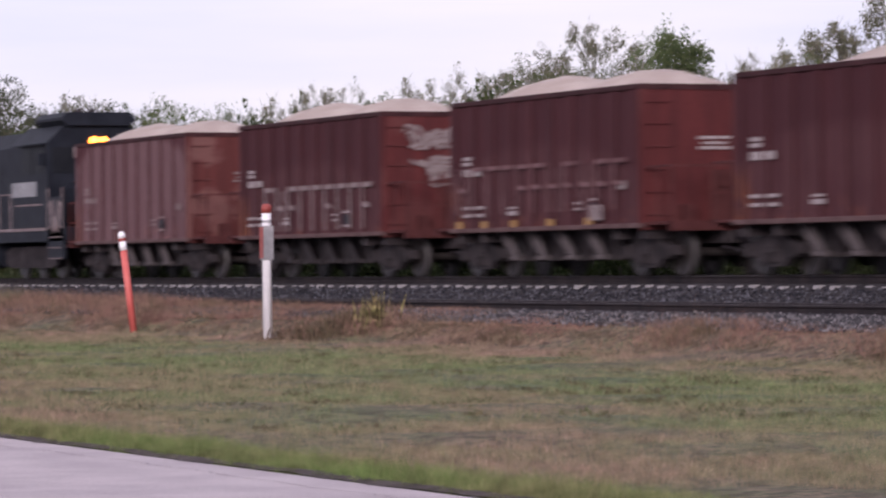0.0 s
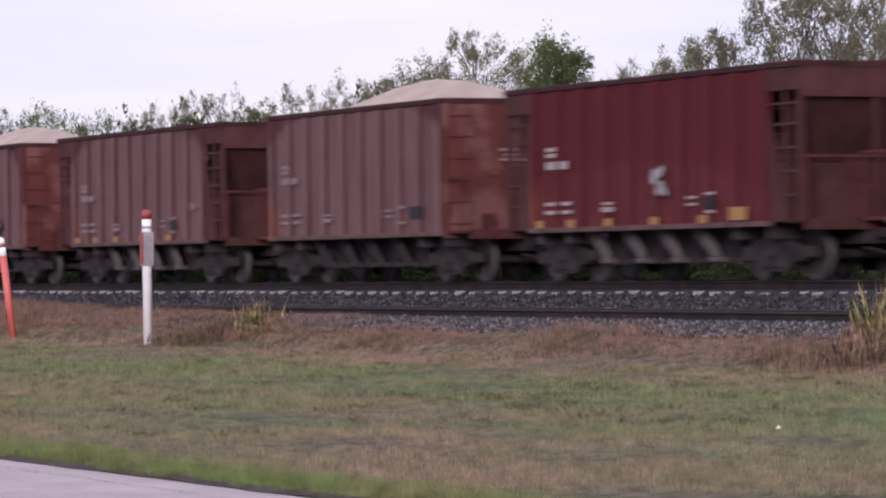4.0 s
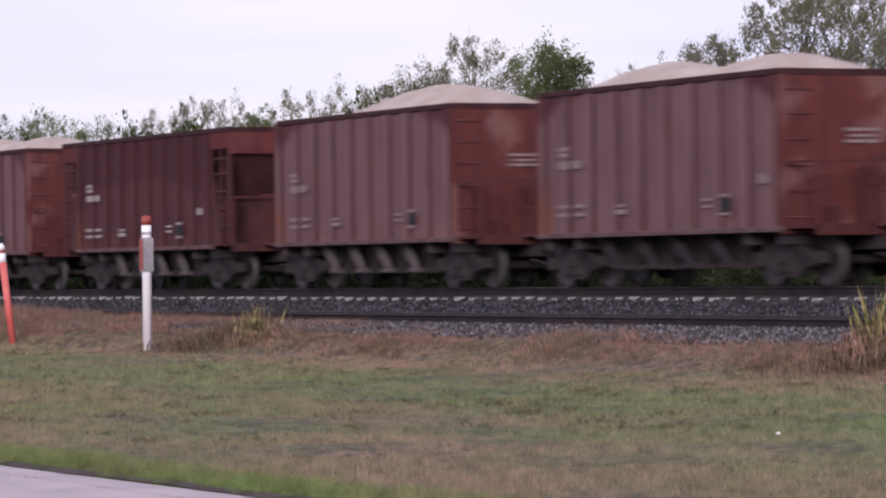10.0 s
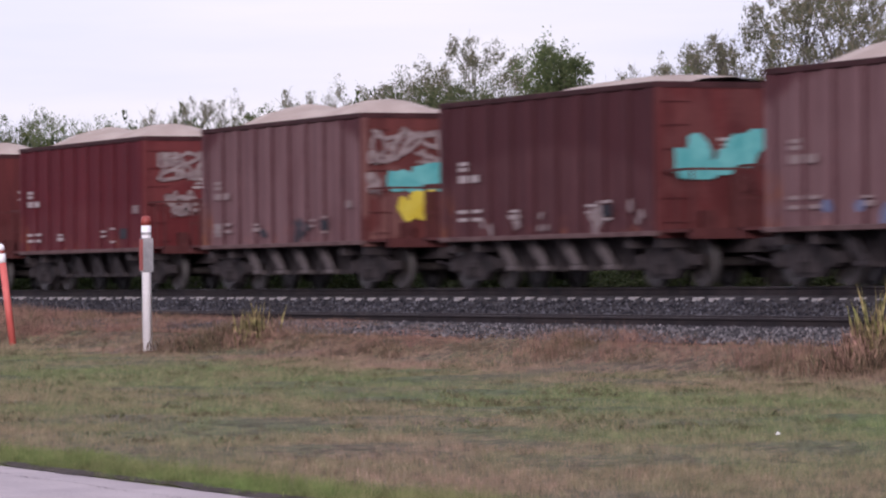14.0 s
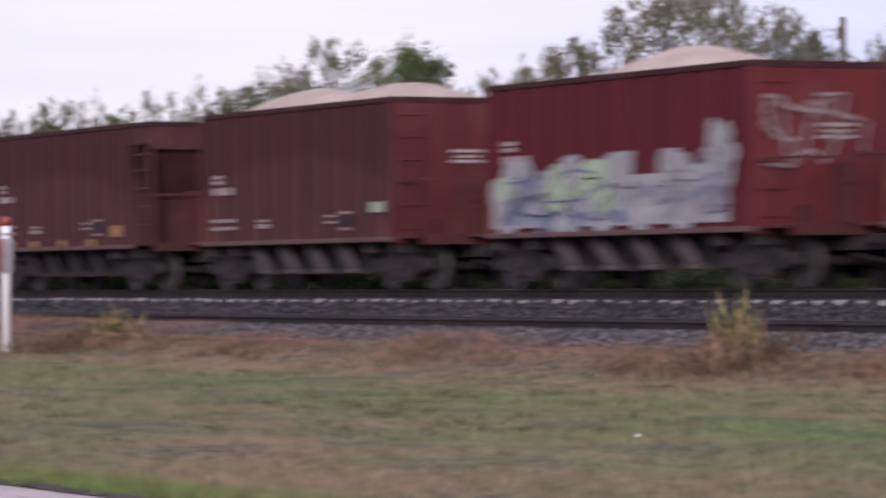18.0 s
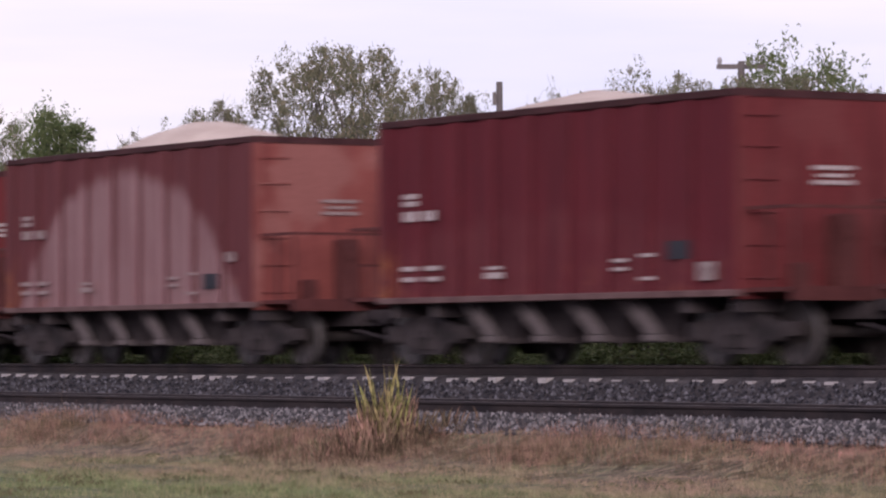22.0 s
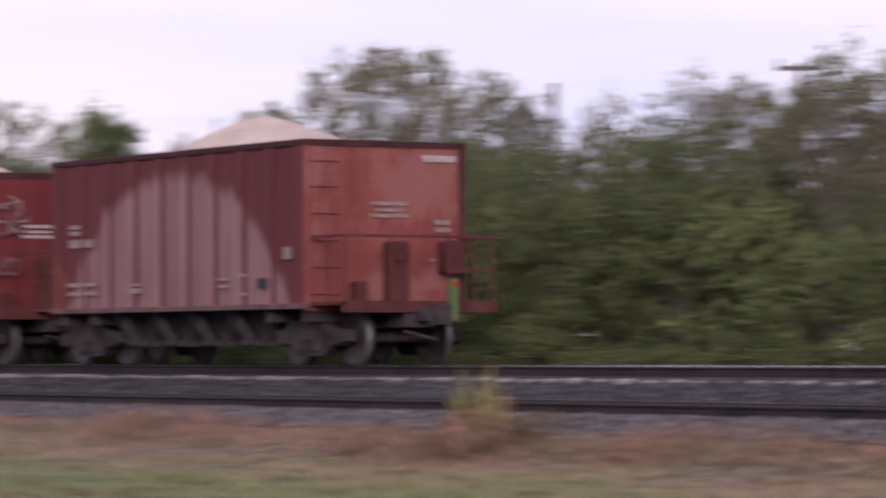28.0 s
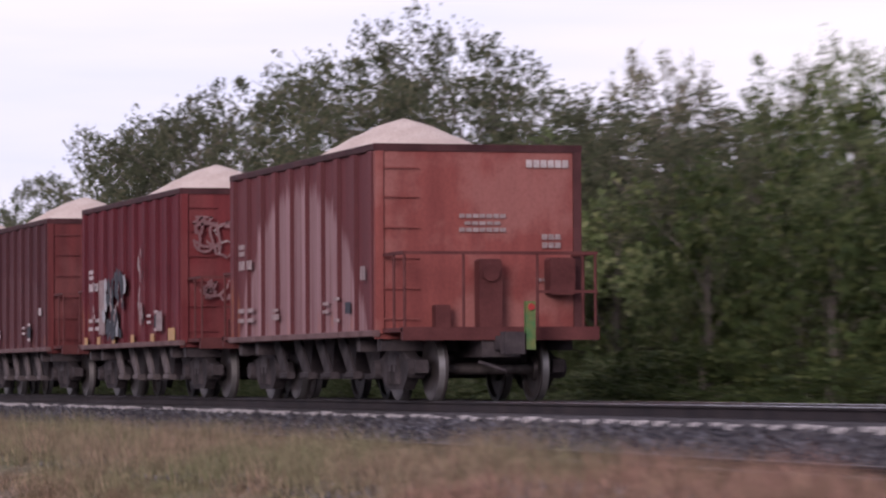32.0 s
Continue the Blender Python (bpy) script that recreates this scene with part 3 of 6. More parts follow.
def g_platform():
    g = Geo().box(0, 1.12, -1.46, 1.46, 0.98, 1.04)
    g.box(1.04, 1.16, -1.46, 1.46, 0.86, 1.05)
    return g


def u_bar(x_out, y0, y1, z, w):
    """A bent bar standing off an end sheet: out, across and back, as one piece."""
    prof = [(0.0, y0), (x_out, y0), (x_out, y1), (0.0, y1), (0.0, y1 - w), (x_out - w, y1 - w), (x_out - w, y0 + w), (0.0, y0 + w)]
    n = len(prof)
    return Geo().add([(x, y, z - w / 2) for x, y in prof] + [(x, y, z + w / 2) for x, y in prof],
                     [(0, 7, 6, 1), (1, 6, 5, 2), (2, 5, 4, 3), (8, 9, 14, 15), (9, 10, 13, 14), (10, 11, 12, 13)] + [(i, (i + 1) % n, n + (i + 1) % n, n + i) for i in range(n)])


def end_fittings(car, material, x, turn):
    """Rungs, hand rails and their stanchions on one end of a wagon."""
    side = 1 if turn == 0 else -1
    for z in (1.18, 1.62, 2.06, 2.50, 2.94, 3.36):
        part("rung", shared("rung", material, lambda: u_bar(0.06, -1.46, -0.92, 0.0, 0.018)), car, at=pose(x + 0.03 * side, 0, z, 0, 0, turn))
    part("handrail", shared("handrail", M_GEAR, lambda: u_bar(1.13, -1.45, 1.45, 2.10, 0.045)), car, at=pose(x, 0, 0, 0, 0, turn))
    part("handrail", shared("mid_rail", M_GEAR, lambda: Geo().box(1.08, 1.12, 0.55, 1.45, 1.53, 1.57)), car, at=pose(x, 0, 0, 0, 0, turn))
    for dx, y in ((1.1, -1.42), (1.1, -0.55), (1.1, 0.55), (1.1, 1.42), (0.55, -1.42), (0.55, 1.42)):
        part("stanchion", shared("stanchion", M_GEAR, lambda: Geo().tube((0, 0, 1.03), (0, 0, 2.10), 0.022, seg=6)), car, at=pose(x + dx * side, y * side, 0))


def brake_gear(car):
    """The brake stand with its wheel, a cylinder box and a reservoir box on the rear platform."""
    at = pose(HX, 0, 0)
    stand = part("brake_stand", shared("brake_stand", M_GEAR, lambda: Geo().bevel_box(0.05, 0.30, -0.08, 0.26, 1.04, 2.04, 0.03)), car, at=at)
    part("hand_wheel", shared("hand_wheel", M_GEAR, lambda: Geo().lathe_y([(0.10, -0.02), (0.13, -0.02), (0.13, 0.02), (0.10, 0.02)], 0, 0, 16)), stand, at=pose(0.33, 0.09, 1.84, 0, 0, 90))
    part("valve_box", shared("valve_box", M_GEAR, lambda: Geo().bevel_box(0.05, 0.24, -0.72, -0.50, 1.04, 1.38, 0.02)), car, at=at)
    part("reservoir_box", shared("reservoir_box", M_GEAR, lambda: Geo().bevel_box(0.06, 0.34, 0.98, 1.36, 1.52, 2.06, 0.03)), car, at=at)


def g_coupler():
    g = Geo().box(1.1, 1.62, -0.10, 0.10, 0.72, 0.92)
    g.box(1.62, 1.86, -0.17, 0.12, 0.66, 0.97)
    g.tube((1.2, -0.35, 0.55), (1.75, -0.12, 0.42), 0.025, seg=6)
    return g


def g_load(kind):
    """A heap of crushed stone between the walls; kind 0: one cone, 1: two mounds, 2: one long ridge, 3: a low load, 4: a low ridge, 5: a small cone, 6: a rounded cone."""
    xs, ys = np.linspace(-HX + 0.1, HX - 0.1, 49), np.linspace(-HALF_W + 0.12, HALF_W - 0.12, 17)
    g = Geo()
    rs = np.random.RandomState(20 + kind)
    rough = rs.uniform(-0.02, 0.02, (49, 17))
    vs = []
    for i, x in enumerate(xs):
        for j, y in enumerate(ys):
            across = max(0.0, 1 - abs(y / HALF_W) ** 1.5)
            if kind == 0:
                h = 0.80 * max(0.0, 1 - math.hypot((x - 0.45) / 2.9, y / 1.6) ** 1.25)
            elif kind == 6:
                h = 0.66 * max(0.0, 1 - math.hypot((x - 0.2) / 3.0, y / 1.6) ** 1.5)
            elif kind == 1:
                h = max(0.62 * max(0.0, 1 - math.hypot((x + 1.9) / 3.0, y / 1.7) ** 1.6), 0.56 * max(0.0, 1 - math.hypot((x - 2.1) / 2.7, y / 1.7) ** 1.6), 0.25 * across * max(0, 1 - (x / 4.4) ** 4))
            elif kind == 4:
                h = 0.40 * max(0.0, 1 - abs((x - 1.2) / 5.2) ** 2.0) * across
            elif kind == 5:
                h = 0.48 * max(0.0, 1 - math.hypot((x + 0.9) / 3.2, y / 1.6) ** 1.3)
            elif kind == 2:
                h = 0.70 * max(0.0, 1 - abs((x - 0.9) / 4.0) ** 2.0) * across
            else:
                h = 0.25 * max(0.0, 1 - abs(x / 4.0) ** 2.0) * across
            vs.append((float(x), float(y), 3.56 + h + float(rough[i, j]) * (h > 0.05)))
    fs = [(i * 17 + j, (i + 1) * 17 + j, (i + 1) * 17 + j + 1, i * 17 + j + 1) for i in range(48) for j in range(16)]
    return g.add(vs, fs)


def g_sideframe():
    # the cast frame of a bogie: arched top, two boxes, sunken middle
    g = Geo().along_y([(-1.15, 0.40), (-0.70, 0.36), (-0.42, 0.16), (0.42, 0.16), (0.70, 0.36), (1.15, 0.40), (1.15, 0.58), (0.72, 0.62),
                       (0.40, 0.74), (-0.40, 0.74), (-0.72, 0.62), (-1.15, 0.58)], -0.09, 0.09)
    for x in (-0.88, 0.88):
        g.lathe_y([(0.13, -0.17), (0.15, -0.10), (0.15, 0.09)], x, 0.46, 12)
    for x in (-0.22, 0.0, 0.22):
        g.tube((x, -0.06, 0.24), (x, -0.06, 0.52), 0.09, seg=8)
    return g


def g_wheelset():
    g = Geo()
    tread = [(0.16, -0.07), (0.40, -0.07), (0.455, -0.065), (0.457, 0.03), (0.485, 0.045), (0.485, 0.07), (0.42, 0.075), (0.38, 0.03), (0.18, 0.02), (0.16, 0.08)]
    for side in (-1, 1):
        prof = [(r, side * (0.83 - (yy + 0.07))) for r, yy in tread]
        g.lathe_y(prof if side < 0 else prof[::-1], 0, 0.0, 22)
    g.tube((0, -1.05, 0), (0, 1.05, 0), 0.085, seg=10)
    return g


def wheelset_mesh():
    """The wheelset with its treads and rim faces worn bright."""
    me = shared("wheelset", M_WHEEL, g_wheelset)
    if len(me.materials) == 1:
        me.materials.append(M_TREAD)
        for i in [*range(44, 66), *range(332, 354)]:
            me.polygons[i].material_index = 1
    return me


def bogie(parent, x):
    b = part("bogie", shared("bolster", M_STEEL_DARK, lambda: Geo().box(-0.22, 0.22, -1.15, 1.15, 0.42, 0.66)), parent, at=pose(x, 0, 0))
    for y in (-1.02, 1.02):
        part("side_frame", shared("side_frame", M_GRIME, g_sideframe), b, at=pose(0, y, 0, 0, 0, 180 if y > 0 else 0))
    for dx in (-0.88, 0.88):
        part("wheelset", wheelset_mesh(), b, at=pose(dx, 0, 0.457))
    return b


def bars(rows):
    """Illegible lettering as small upright bars: rows of (x, z, width, height), flat on the sheet and a few millimetres thick."""
    g = Geo()
    for x, z, w, h in rows:
        n = max(1, round(w / 0.105))
        for i in range(n):
            g.box(x + i * w / n, x + (i + 0.84) * w / n, -0.004, 0.0, z, z + h)
    return g


def blobs(seed, x0, x1, z0, z1, n, r0, r1):
    """A sprayed scrawl: overlapping rounded patches and strokes inside a rectangle."""
    rs = random.Random(seed)
    pieces = []
    for i in range(n):
        g = Geo()
        pieces.append(g)
        cx, cz = rs.uniform(x0, x1), rs.uniform(z0, z1)
        a, b = rs.uniform(r0, r1), rs.uniform(r0, r1) * 0.8
        turn, k = rs.uniform(0, 3.14), 10
        ring = []
        for j in range(k):
            t = 2 * math.pi * j / k
            u, v = a * math.cos(t) * rs.uniform(0.8, 1.15), b * math.sin(t) * rs.uniform(0.8, 1.15)
            ring.append((cx + u * math.cos(turn) - v * math.sin(turn), cz + u * math.sin(turn) + v * math.cos(turn)))
        y = -0.003 - 0.0001 * i
        ring = [(min(max(px, x0 - 0.16), x1 + 0.16), min(max(pz, z0 - 0.16), z1 + 0.16)) for px, pz in ring]
        g.add([(px, y, pz) for px, pz in ring], [tuple(range(k))])
    return [p for p in pieces if p.f]


def strokes(seed, x0, x1, z0, z1, n, w):
    """Letter-like sprayed strokes side by side."""
    rs = random.Random(seed)
    pieces = []
    step = (x1 - x0) / n
    for i in range(n):
        g = Geo()
        pieces.append(g)
        x = x0 + i * step
        y = -0.003 - 0.0003 * i
        kind = rs.randrange(3)
        quads = [((x, z0), (x + w, z0), (x + w, z1), (x, z1))]
        if kind != 1:
            quads.append(((x, z1 - w), (x + step * 0.8, z1 - w), (x + step * 0.8, z1), (x, z1)))
        if kind != 2:
            m = (z0 + z1) / 2
            quads.append(((x, m), (x + step * 0.6, m - w * 0.5), (x + step * 0.6, m + w * 0.5), (x, m + w)))
        if kind == 1:
            quads.append(((x + step * 0.55, z0), (x + step * 0.55 + w, z0), (x + step * 0.6 + w, z1 - 0.1), (x + step * 0.6, z1 - 0.1)))
        for q in quads:
            g.add([(px, y, pz) for px, pz in q], [(0, 1, 2, 3)])
            y -= 0.0004
    return [p for p in pieces if p.f]


COLOURS = {
    # paint, dark streaks, dust, arch of the dust field, amount
    "rose": ((0.1000, 0.0360, 0.0430), (0.0560, 0.0210, 0.0265), (0.1900, 0.1110, 0.1190), (5.2, 4.05, 1.25), 0.85),
    "arch": ((0.1150, 0.0335, 0.0380), (0.0830, 0.0250, 0.0295), (0.2350, 0.1400, 0.1500), (3.75, 3.42, 1.9), 1.0),
    "red": ((0.1102, 0.0166, 0.0242), (0.0663, 0.0112, 0.0172), (0.1658, 0.0589, 0.0618), (5.2, 2.3, 1.0), 0.25),
    "brown": ((0.0730, 0.0225, 0.0275), (0.0450, 0.0150, 0.0195), (0.1330, 0.0640, 0.0680), (5.2, 2.8, 1.0), 0.35)}
PAINTS = {k: car_paint(k + "_wagon_sheet_paint", tuple(0.92 * c for c in p), d, tuple(0.86 * c for c in u), a, n) for k, (p, d, u, a, n) in COLOURS.items()}
POSTS = {k: car_paint(k + "_wagon_post_paint", p, d, tuple(1.0 * c for c in u), a, n) for k, (p, d, u, a, n) in COLOURS.items()}
FLANKS = {k: worn(k + "_dark_post_flank_paint", tuple(0.75 * c for c in d), tuple(0.62 * c for c in p), 2.0, 0.75) for k, (p, d, u, a, n) in COLOURS.items()}
END_PAINT = {
    "rose": end_paint("dusty_red_end_paint", (0.115, 0.034, 0.033), (0.072, 0.022, 0.022), (0.200, 0.102, 0.096), 0.6),
    "arch": end_paint("pale_orange_red_end_paint", (0.188, 0.055, 0.050), (0.140, 0.039, 0.037), (0.240, 0.108, 0.100), 0.6),
    "red": end_paint("bright_red_end_paint", (0.125, 0.025, 0.028), (0.085, 0.018, 0.021), (0.150, 0.050, 0.050), 0.3),
    "brown": end_paint("dull_brown_red_end_paint", (0.105, 0.026, 0.027), (0.064, 0.018, 0.020), (0.150, 0.062, 0.060), 0.3),
}
WORDS = {"rose": "dusty rose-brown", "arch": "oxide-red dust-arched", "red": "bright oxide-red", "brown": "dark brown-red"}


def hopper_car(k, paint, load, cut=False, tags=()):
    label = f"{WORDS[paint]} open hopper wagon " + ("with cut-away ends and low load" if cut else "heaped with crushed stone" if load != 3 else "with a low stone load")
    car = tagged(new("hopper_wagon"), label, "hopper wagon", "wagons of the stone train")
    P, E = PAINTS[paint], END_PAINT[paint]
    for y, turn in ((-HALF_W + 0.08, 0), (HALF_W - 0.08, 180)):
        side = part("side_wall", shared("side_wall", P, lambda: g_side(0.0)), car, at=pose(0, y, 0, 0, 0, turn))
        for i in range(10):
            px = -HX + 0.18 + i * (LEN - 0.36) / 9
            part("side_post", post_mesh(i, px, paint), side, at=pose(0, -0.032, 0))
        part("side_sill", shared("side_sill", M_SILL, g_sill), car, at=pose(0, y - (0.05 if turn == 0 else -0.05), 0, 0, 0, turn))
    part("top_chord", shared("top_chord", M_CHORD, lambda: g_chord(HX + 0.02)) if not cut else shared("top_chord_long", M_CHORD, lambda: g_chord(HX + 1.05)), car)
    for x, turn in ((HX - 0.03, 0), (-HX + 0.03, 180)):
        if cut:
            part("slope_sheet", shared("slope_sheet", M_CAGE, lambda: Geo().along_y([(1.05, 3.30), (1.05, 3.24), (-0.5, 1.2), (-0.56, 1.26)], -HALF_W + 0.1, HALF_W - 0.1)), car, at=pose(x, 0, 0, 0, 0, turn))
            part("end_band", shared("end_band", E if cut == "bright" else M_CAGE, lambda: Geo().box(-0.1, 1.06, -HALF_W + 0.03, -HALF_W + 0.07, 3.22, 3.6).box(-0.1, 1.06, HALF_W - 0.07, HALF_W - 0.03, 3.22, 3.6).box(1.03, 1.07, -HALF_W + 0.07, HALF_W - 0.07, 3.10, 3.6)), car, at=pose(x, 0, 0, 0, 0, turn))
            for y in (-HALF_W + 0.1, HALF_W - 0.1, 0.0):
                part("corner_post", shared("corner_post", M_CAGE, lambda: Geo().box(-0.05, 0.05, -0.05, 0.05, 1.0, 3.24)), car, at=pose(x + (1.0 if turn == 0 else -1.0), y, 0))
            part("end_panel", shared("end_panel", M_CAGE, lambda: Geo().box(0.25, 0.30, -HALF_W + 0.08, HALF_W - 0.08, 1.0, 2.0)), car, at=pose(x, 0, 0, 0, 0, turn))
            for y in (-HALF_W + 0.07, HALF_W - 0.07):
                for z in (1.45, 1.85, 2.25, 2.65, 3.0):
                    part("side_rung", shared("side_rung", M_CAGE, lambda: Geo().box(0, 0.98, -0.02, 0.02, -0.022, 0.022)), car, at=pose(x, y, z, 0, 0, turn))
                part("side_stile", shared("side_stile", M_CAGE, lambda: Geo().box(-0.035, 0.035, -0.03, 0.03, 1.0, 3.24)), car, at=pose(x + (0.55 if turn == 0 else -0.55), y, 0))
            for y in (-HALF_W + 0.06, HALF_W - 0.06):
                part("gusset", shared("gusset", M_CAGE, lambda: Geo().add([(0, -0.02, 1.0), (0.55, -0.02, 1.0), (0.30, -0.02, 2.0), (0, -0.02, 2.9), (0, 0.02, 1.0), (0.55, 0.02, 1.0), (0.30, 0.02, 2.0), (0, 0.02, 2.9)],
                     [(0, 1, 2, 3), (7, 6, 5, 4), (0, 4, 5, 1), (1, 5, 6, 2), (2, 6, 7, 3), (3, 7, 4, 0)])), car, at=pose(x + (0.03 if turn == 0 else -0.03), y, 0, 0, 0, turn))
        else:
            wall = part("end_wall", shared("end_wall", E, g_end), car, at=pose(x, 0, 0, 0, 0, turn))
            for y in (-HALF_W + 0.08, HALF_W - 0.08):
                part("corner_post", shared("end_corner_post", E if y < 0 else M_CAGE, lambda: Geo().box(0.03, 0.075, -0.06, 0.06, Z_BOT, 3.60)), wall, at=pose(0, y, 0))
        end_fittings(car, M_CAGE if cut else E, x, turn)
        part("end_platform", shared("end_platform", M_CAGE if cut else M_GEAR, g_platform), car, at=pose(x, 0, 0, 0, 0, turn))
        part("coupler", shared("coupler", M_STEEL_DARK, g_coupler), car, at=pose(x, 0, 0, 0, 0, turn))
    brake_gear(car)
    for x in (-2.05, -0.68, 0.68, 2.05):
        chute = part("hopper_bay", shared("hopper_bay", M_STEEL_DARK, g_chute), car, at=pose(x, 0, 0))
        skin, words = (M_CHUTE, "pale dust-covered steel plate") if k % 3 else (M_GRIME, "grimy steel plate")
        part("gate_plate", shared("gate_plate", skin, g_gate), chute, words)
        part("gate_plate", shared("gate_plate", skin, g_gate), chute, words, at=pose(0, 0, 0, 0, 0, 180))
    part("centre_sill", shared("centre_sill", M_STEEL_DARK, g_centre), car)
    for x in (-3.95, 3.95):
        bogie(car, x)
    part("stone_load", shared(f"stone_load_{load}", M_GRAVEL, lambda: g_load(load), True), car, "pale heaped crushed limestone")
    face = -HALF_W + 0.08 - 0.095
    rs = random.Random(100 + k)
    jig = rs.uniform(-0.12, 0.12)
    ink, pale = (M_LETTER, "faded white lettering") if paint in ("rose", "arch") else (M_MARK, "white lettering")
    lift = {4: -0.26, 28: 0.34}.get(k, rs.uniform(-0.18, 0.18))
    rows = [(-3.75, 2.50 + lift, 0.44, 0.075), (-3.75, 2.39 + lift, 0.44, 0.075), (-3.75, 2.16 + lift, 0.44, 0.15), (-3.2, 2.16 + lift, 0.38, 0.15), (-3.8, 1.44, 0.46, 0.07), (-3.8, 1.28, 0.46, 0.07),
            (-3.15, 1.44, 0.46, 0.07), (-3.15, 1.28, 0.46, 0.07), (-1.5, 1.29, 0.5, 0.09), (-1.46, 1.42, 0.42, 0.05), (2.4, 1.52, 0.36, 0.05), (2.4, 1.20, 0.36, 0.05), (1.75, 1.34, 0.36, 0.05), (1.75, 1.46, 0.36, 0.05)]
    if k % 2 == 0 and not any(kind == "plate" and args[1] > 3.0 for kind, args in tags if args[-1] == "side"):
        rows.append((3.75, 1.72, 0.30, 0.16))
    for x, z, w, h in rows:
        part("lettering", shared(f"lettering_{w}_{h}", ink, lambda: bars([(0, 0, w, h)])), car, pale, at=pose(x + jig, face, z + jig * 0.4))
    if not any(kind == "plate" and args[0] is M_SLATE for kind, args in tags):
        part("stencil_panel", shared("stencil_panel", M_SLATE, lambda: Geo().box(0, 0.36, -0.004, 0.0, 0, 0.22)), car, "black stencil panel", at=pose(2.4 + jig, face, 1.27 + jig * 0.4))
    for y, z, w, h in ((-0.30, 2.64, 0.72, 0.06), (-0.22, 2.54, 0.56, 0.05), (-0.30, 2.44, 0.72, 0.06)):
        if not cut:
            part("lettering", shared(f"lettering_{w}_{h}", ink, lambda: bars([(0, 0, w, h)])), car, pale, at=pose(HX + 0.032, y, z, 0, 0, 90))
    for order, (kind, args) in enumerate(tags):
        lift = 0.0055 * order
        m = {"side": pose(0, face - lift, 0), "end": pose(HX + 0.034 + lift, 0, 0, 0, 0, 90)}[args[-1]]
        if args[-1] == "end" and kind in ("blob", "scrawl"):
            args = (*args[:2], max(-1.42, args[2] - 0.75), args[3] - 0.75, *args[4:])
        if kind == "blob":
            mat, seed, x0, x1, z0, z1, n, r0, r1 = args[:-1]
            for g in blobs(seed, x0, x1, z0, z1, n, r0, r1):
                part("sprayed_patch", g.mesh("sprayed_patch", mat), car, mat.name.replace("_", " "), at=m)
        elif kind == "stroke":
            mat, seed, x0, x1, z0, z1, n, w = args[:-1]
            for g in strokes(seed, x0, x1, z0, z1, n, w):
                part("sprayed_letter", g.mesh("sprayed_letter", mat), car, mat.name.replace("_", " "), at=m)
        elif kind == "scrawl":
            mat, seed, x0, x1, z0, z1, n, w = args[:-1]
            for g in scrawl(seed, x0, x1, z0, z1, n, w):
                part("sprayed_line", g.mesh("sprayed_line", mat), car, mat.name.replace("_", " "), at=m)
        elif kind == "mark":
            mat, x, z, w, h = args[:-1]
            part("lettering", bars([(x, z, w, h)]).mesh("lettering", mat), car, "white lettering", at=m)
        elif kind == "plate":
            mat, x0, x1, z0, z1 = args[:-1]
            part("plate", Geo().box(x0, x1, -0.006, 0.0, z0, z1).mesh("plate", mat), car, mat.name.replace("_", " "), at=m)
    return car

# ---- place: land and tracks ----
build_ground()
build_beds()
build_track("track_far", Y_FAR, Z_FAR, M_TIE, 1.40, "main track with concrete ties and bright rail heads", -25, -230, 0.61, M_RAILTOP, "bright worn running surface")
build_track("track_near", Y_NEAR, Z_NEAR, M_WOODTIE, 1.28, "disused siding track with dark wooden ties", -25, -230, 0.55, M_DULLHEAD, "dull rusted running surface")

